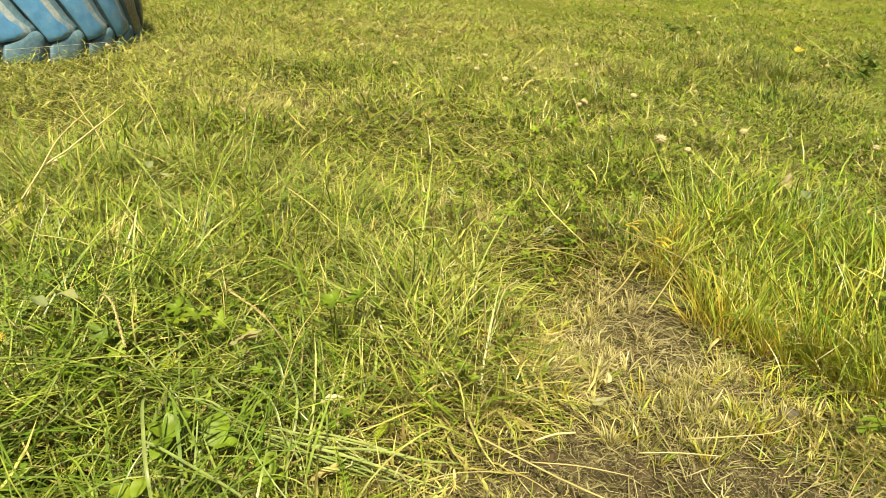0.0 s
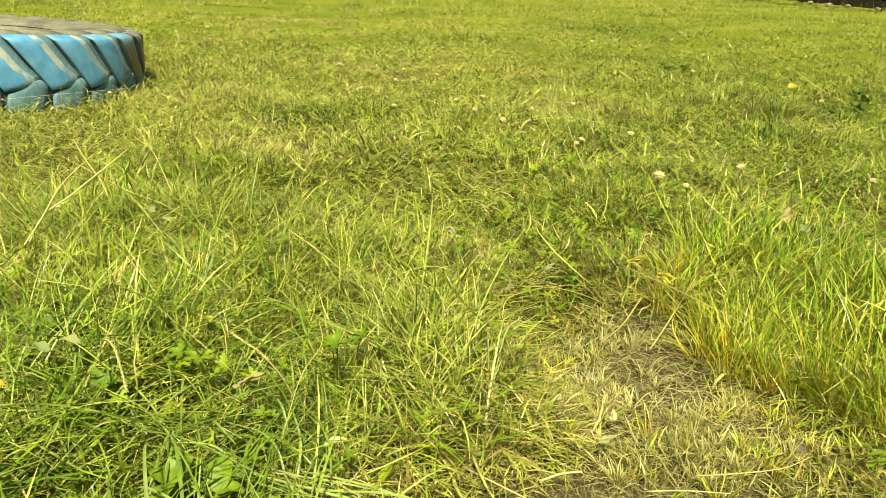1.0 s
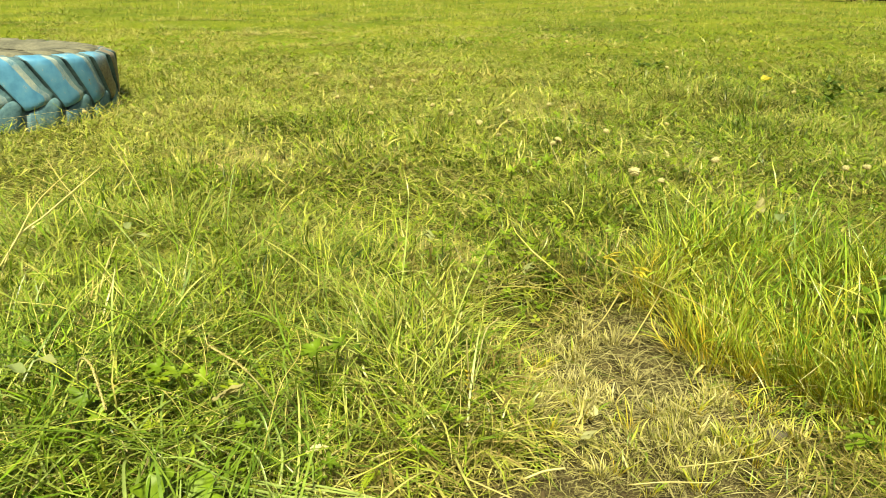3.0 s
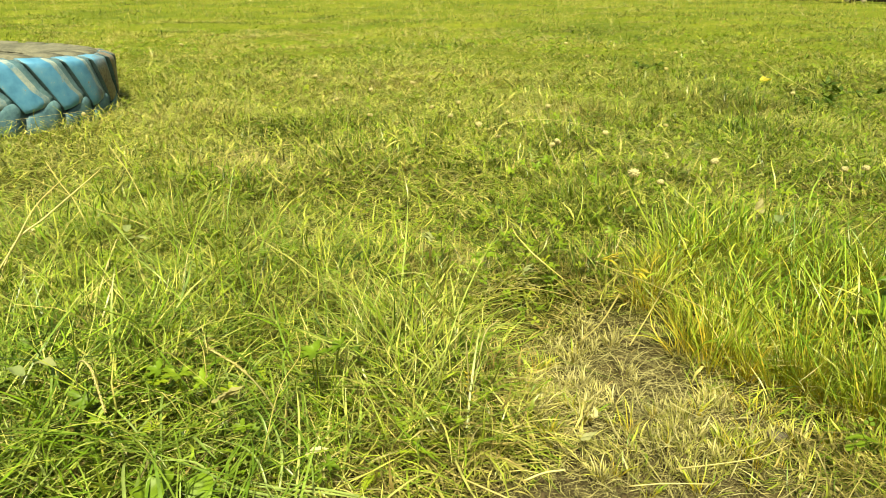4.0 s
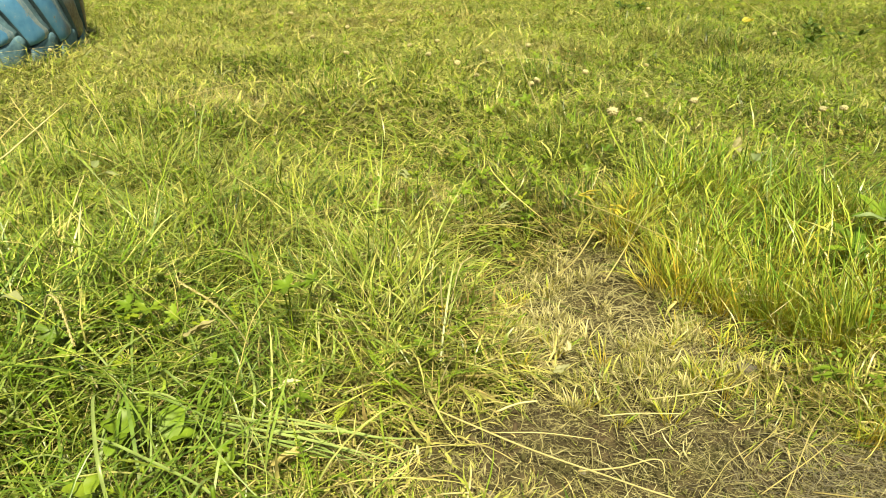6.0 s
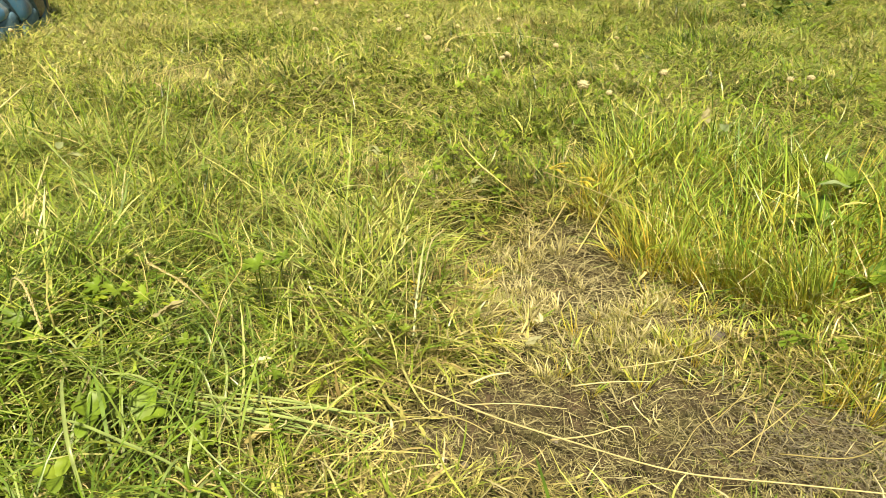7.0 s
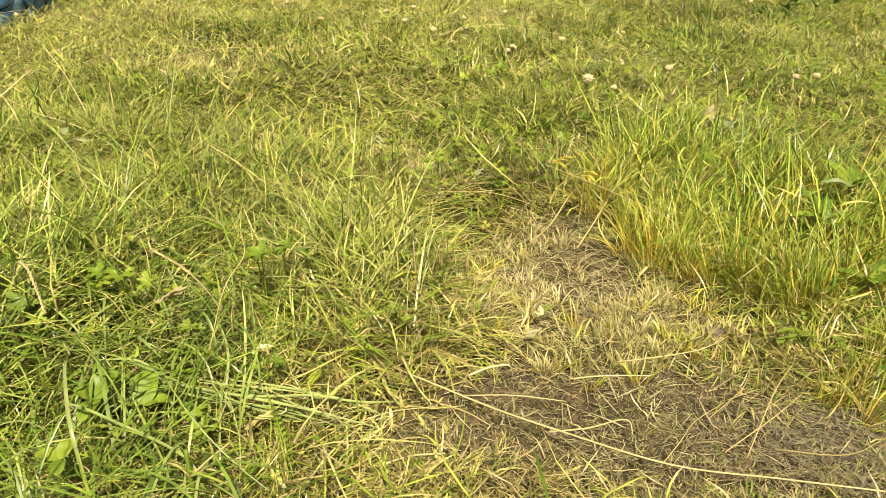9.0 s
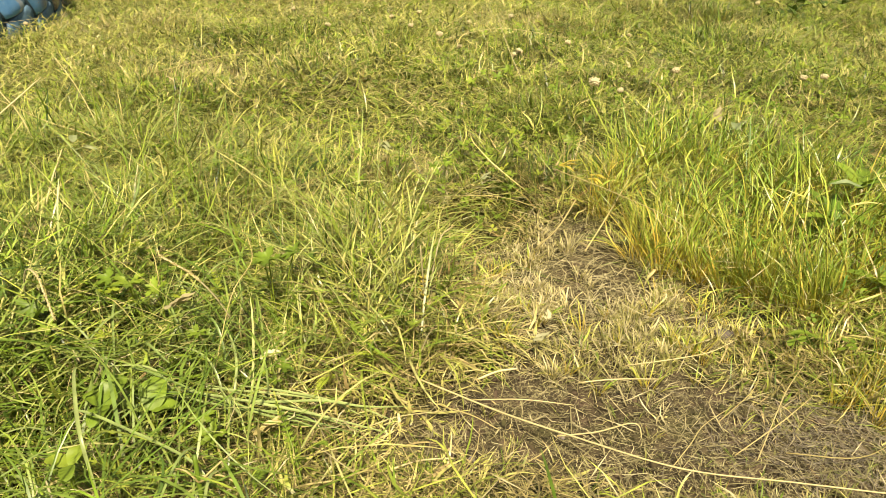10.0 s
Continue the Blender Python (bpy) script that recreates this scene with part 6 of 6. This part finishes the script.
# a yellowed upright spike
spike = new("yellow_spike")
spike.matrix_world = pose(0.057, 0.662, ground_at(0.057, 0.662))
b = Build()
tube(b, bowed([(0, 0, -0.003), (0.001, 0, 0.04), (-0.002, 0.004, 0.095)], 4), 0.0014, 0.0008, 5, 0.5)
part("stem", b, straw_mat, spike)
for k in range(26):
    b = Build()
    drop(b, (0.001, 0, 0.012 + 0.0019 * k), (math.cos(k * 2.4), math.sin(k * 2.4), 0.9), 0.008, 0.0014, 0.3)
    part("leaflet", b, yellow_mat, spike)
tagged(spike, "yellowed upright plant spike with short dry leaflets", "herb")

# two small yellow flowers at the edge of the lush growth
for fx, fy, fz in ((-0.374, 0.582, 0.072), (-0.345, 0.50, 0.045)):
    flower_y = new("yellow_flower")
    flower_y.matrix_world = pose(fx, fy, fz, 12, -8, 40)
    b = Build()
    tube(b, bowed([(0.004, 0.004, ground_at(fx, fy) - fz - 0.003), (0.003, 0.001, -0.025), (0, 0, 0)], 4), 0.0010, 0.0008, 5, 0.6)
    part("stem", b, herb_mat, flower_y)
    b = Build()
    for k in range(26):
        a = k * 2.4
        drop(b, (0, 0, 0), (math.cos(a) * (0.4 + k / 26), math.sin(a) * (0.4 + k / 26), 0.9), 0.009, 0.0013, 0.2)
    part("flower_head", b, yellow_mat, flower_y, "small yellow flower head")
    tagged(flower_y, "small yellow flower on a thin stem in lush grass", "flower", "yellow flowers")

# stones and pebbles on the soil
pebbles = [(0.365, 0.650, 0.009, dark_stone_mat, "small dark grey stone on the dry patch"), (0.346, 0.500, 0.003, stone_mat, "tiny white pebble on the soil"),
           (0.17, 0.51, 0.003, stone_mat, "tiny white pebble on the soil"), (0.24, 0.57, 0.002, dark_stone_mat, "tiny grey pebble on the soil"), (0.30, 0.45, 0.0025, dark_stone_mat, "tiny grey pebble on the soil"),
           (0.09, 0.48, 0.003, stone_mat, "tiny pale pebble on the soil"), (0.41, 0.47, 0.003, dark_stone_mat, "tiny grey pebble on the soil")]
for k, (x, y, r, material, label) in enumerate(pebbles):
    me = stone_mesh(20 + k, 0.65)
    me.materials.append(material)
    thing("stone", me, pose(x, y, ground_at(x, y) + r * 0.35, 0, 0, 50 * k) @ Matrix.Diagonal((r * 1.2, r, r, 1)), label, "stone")
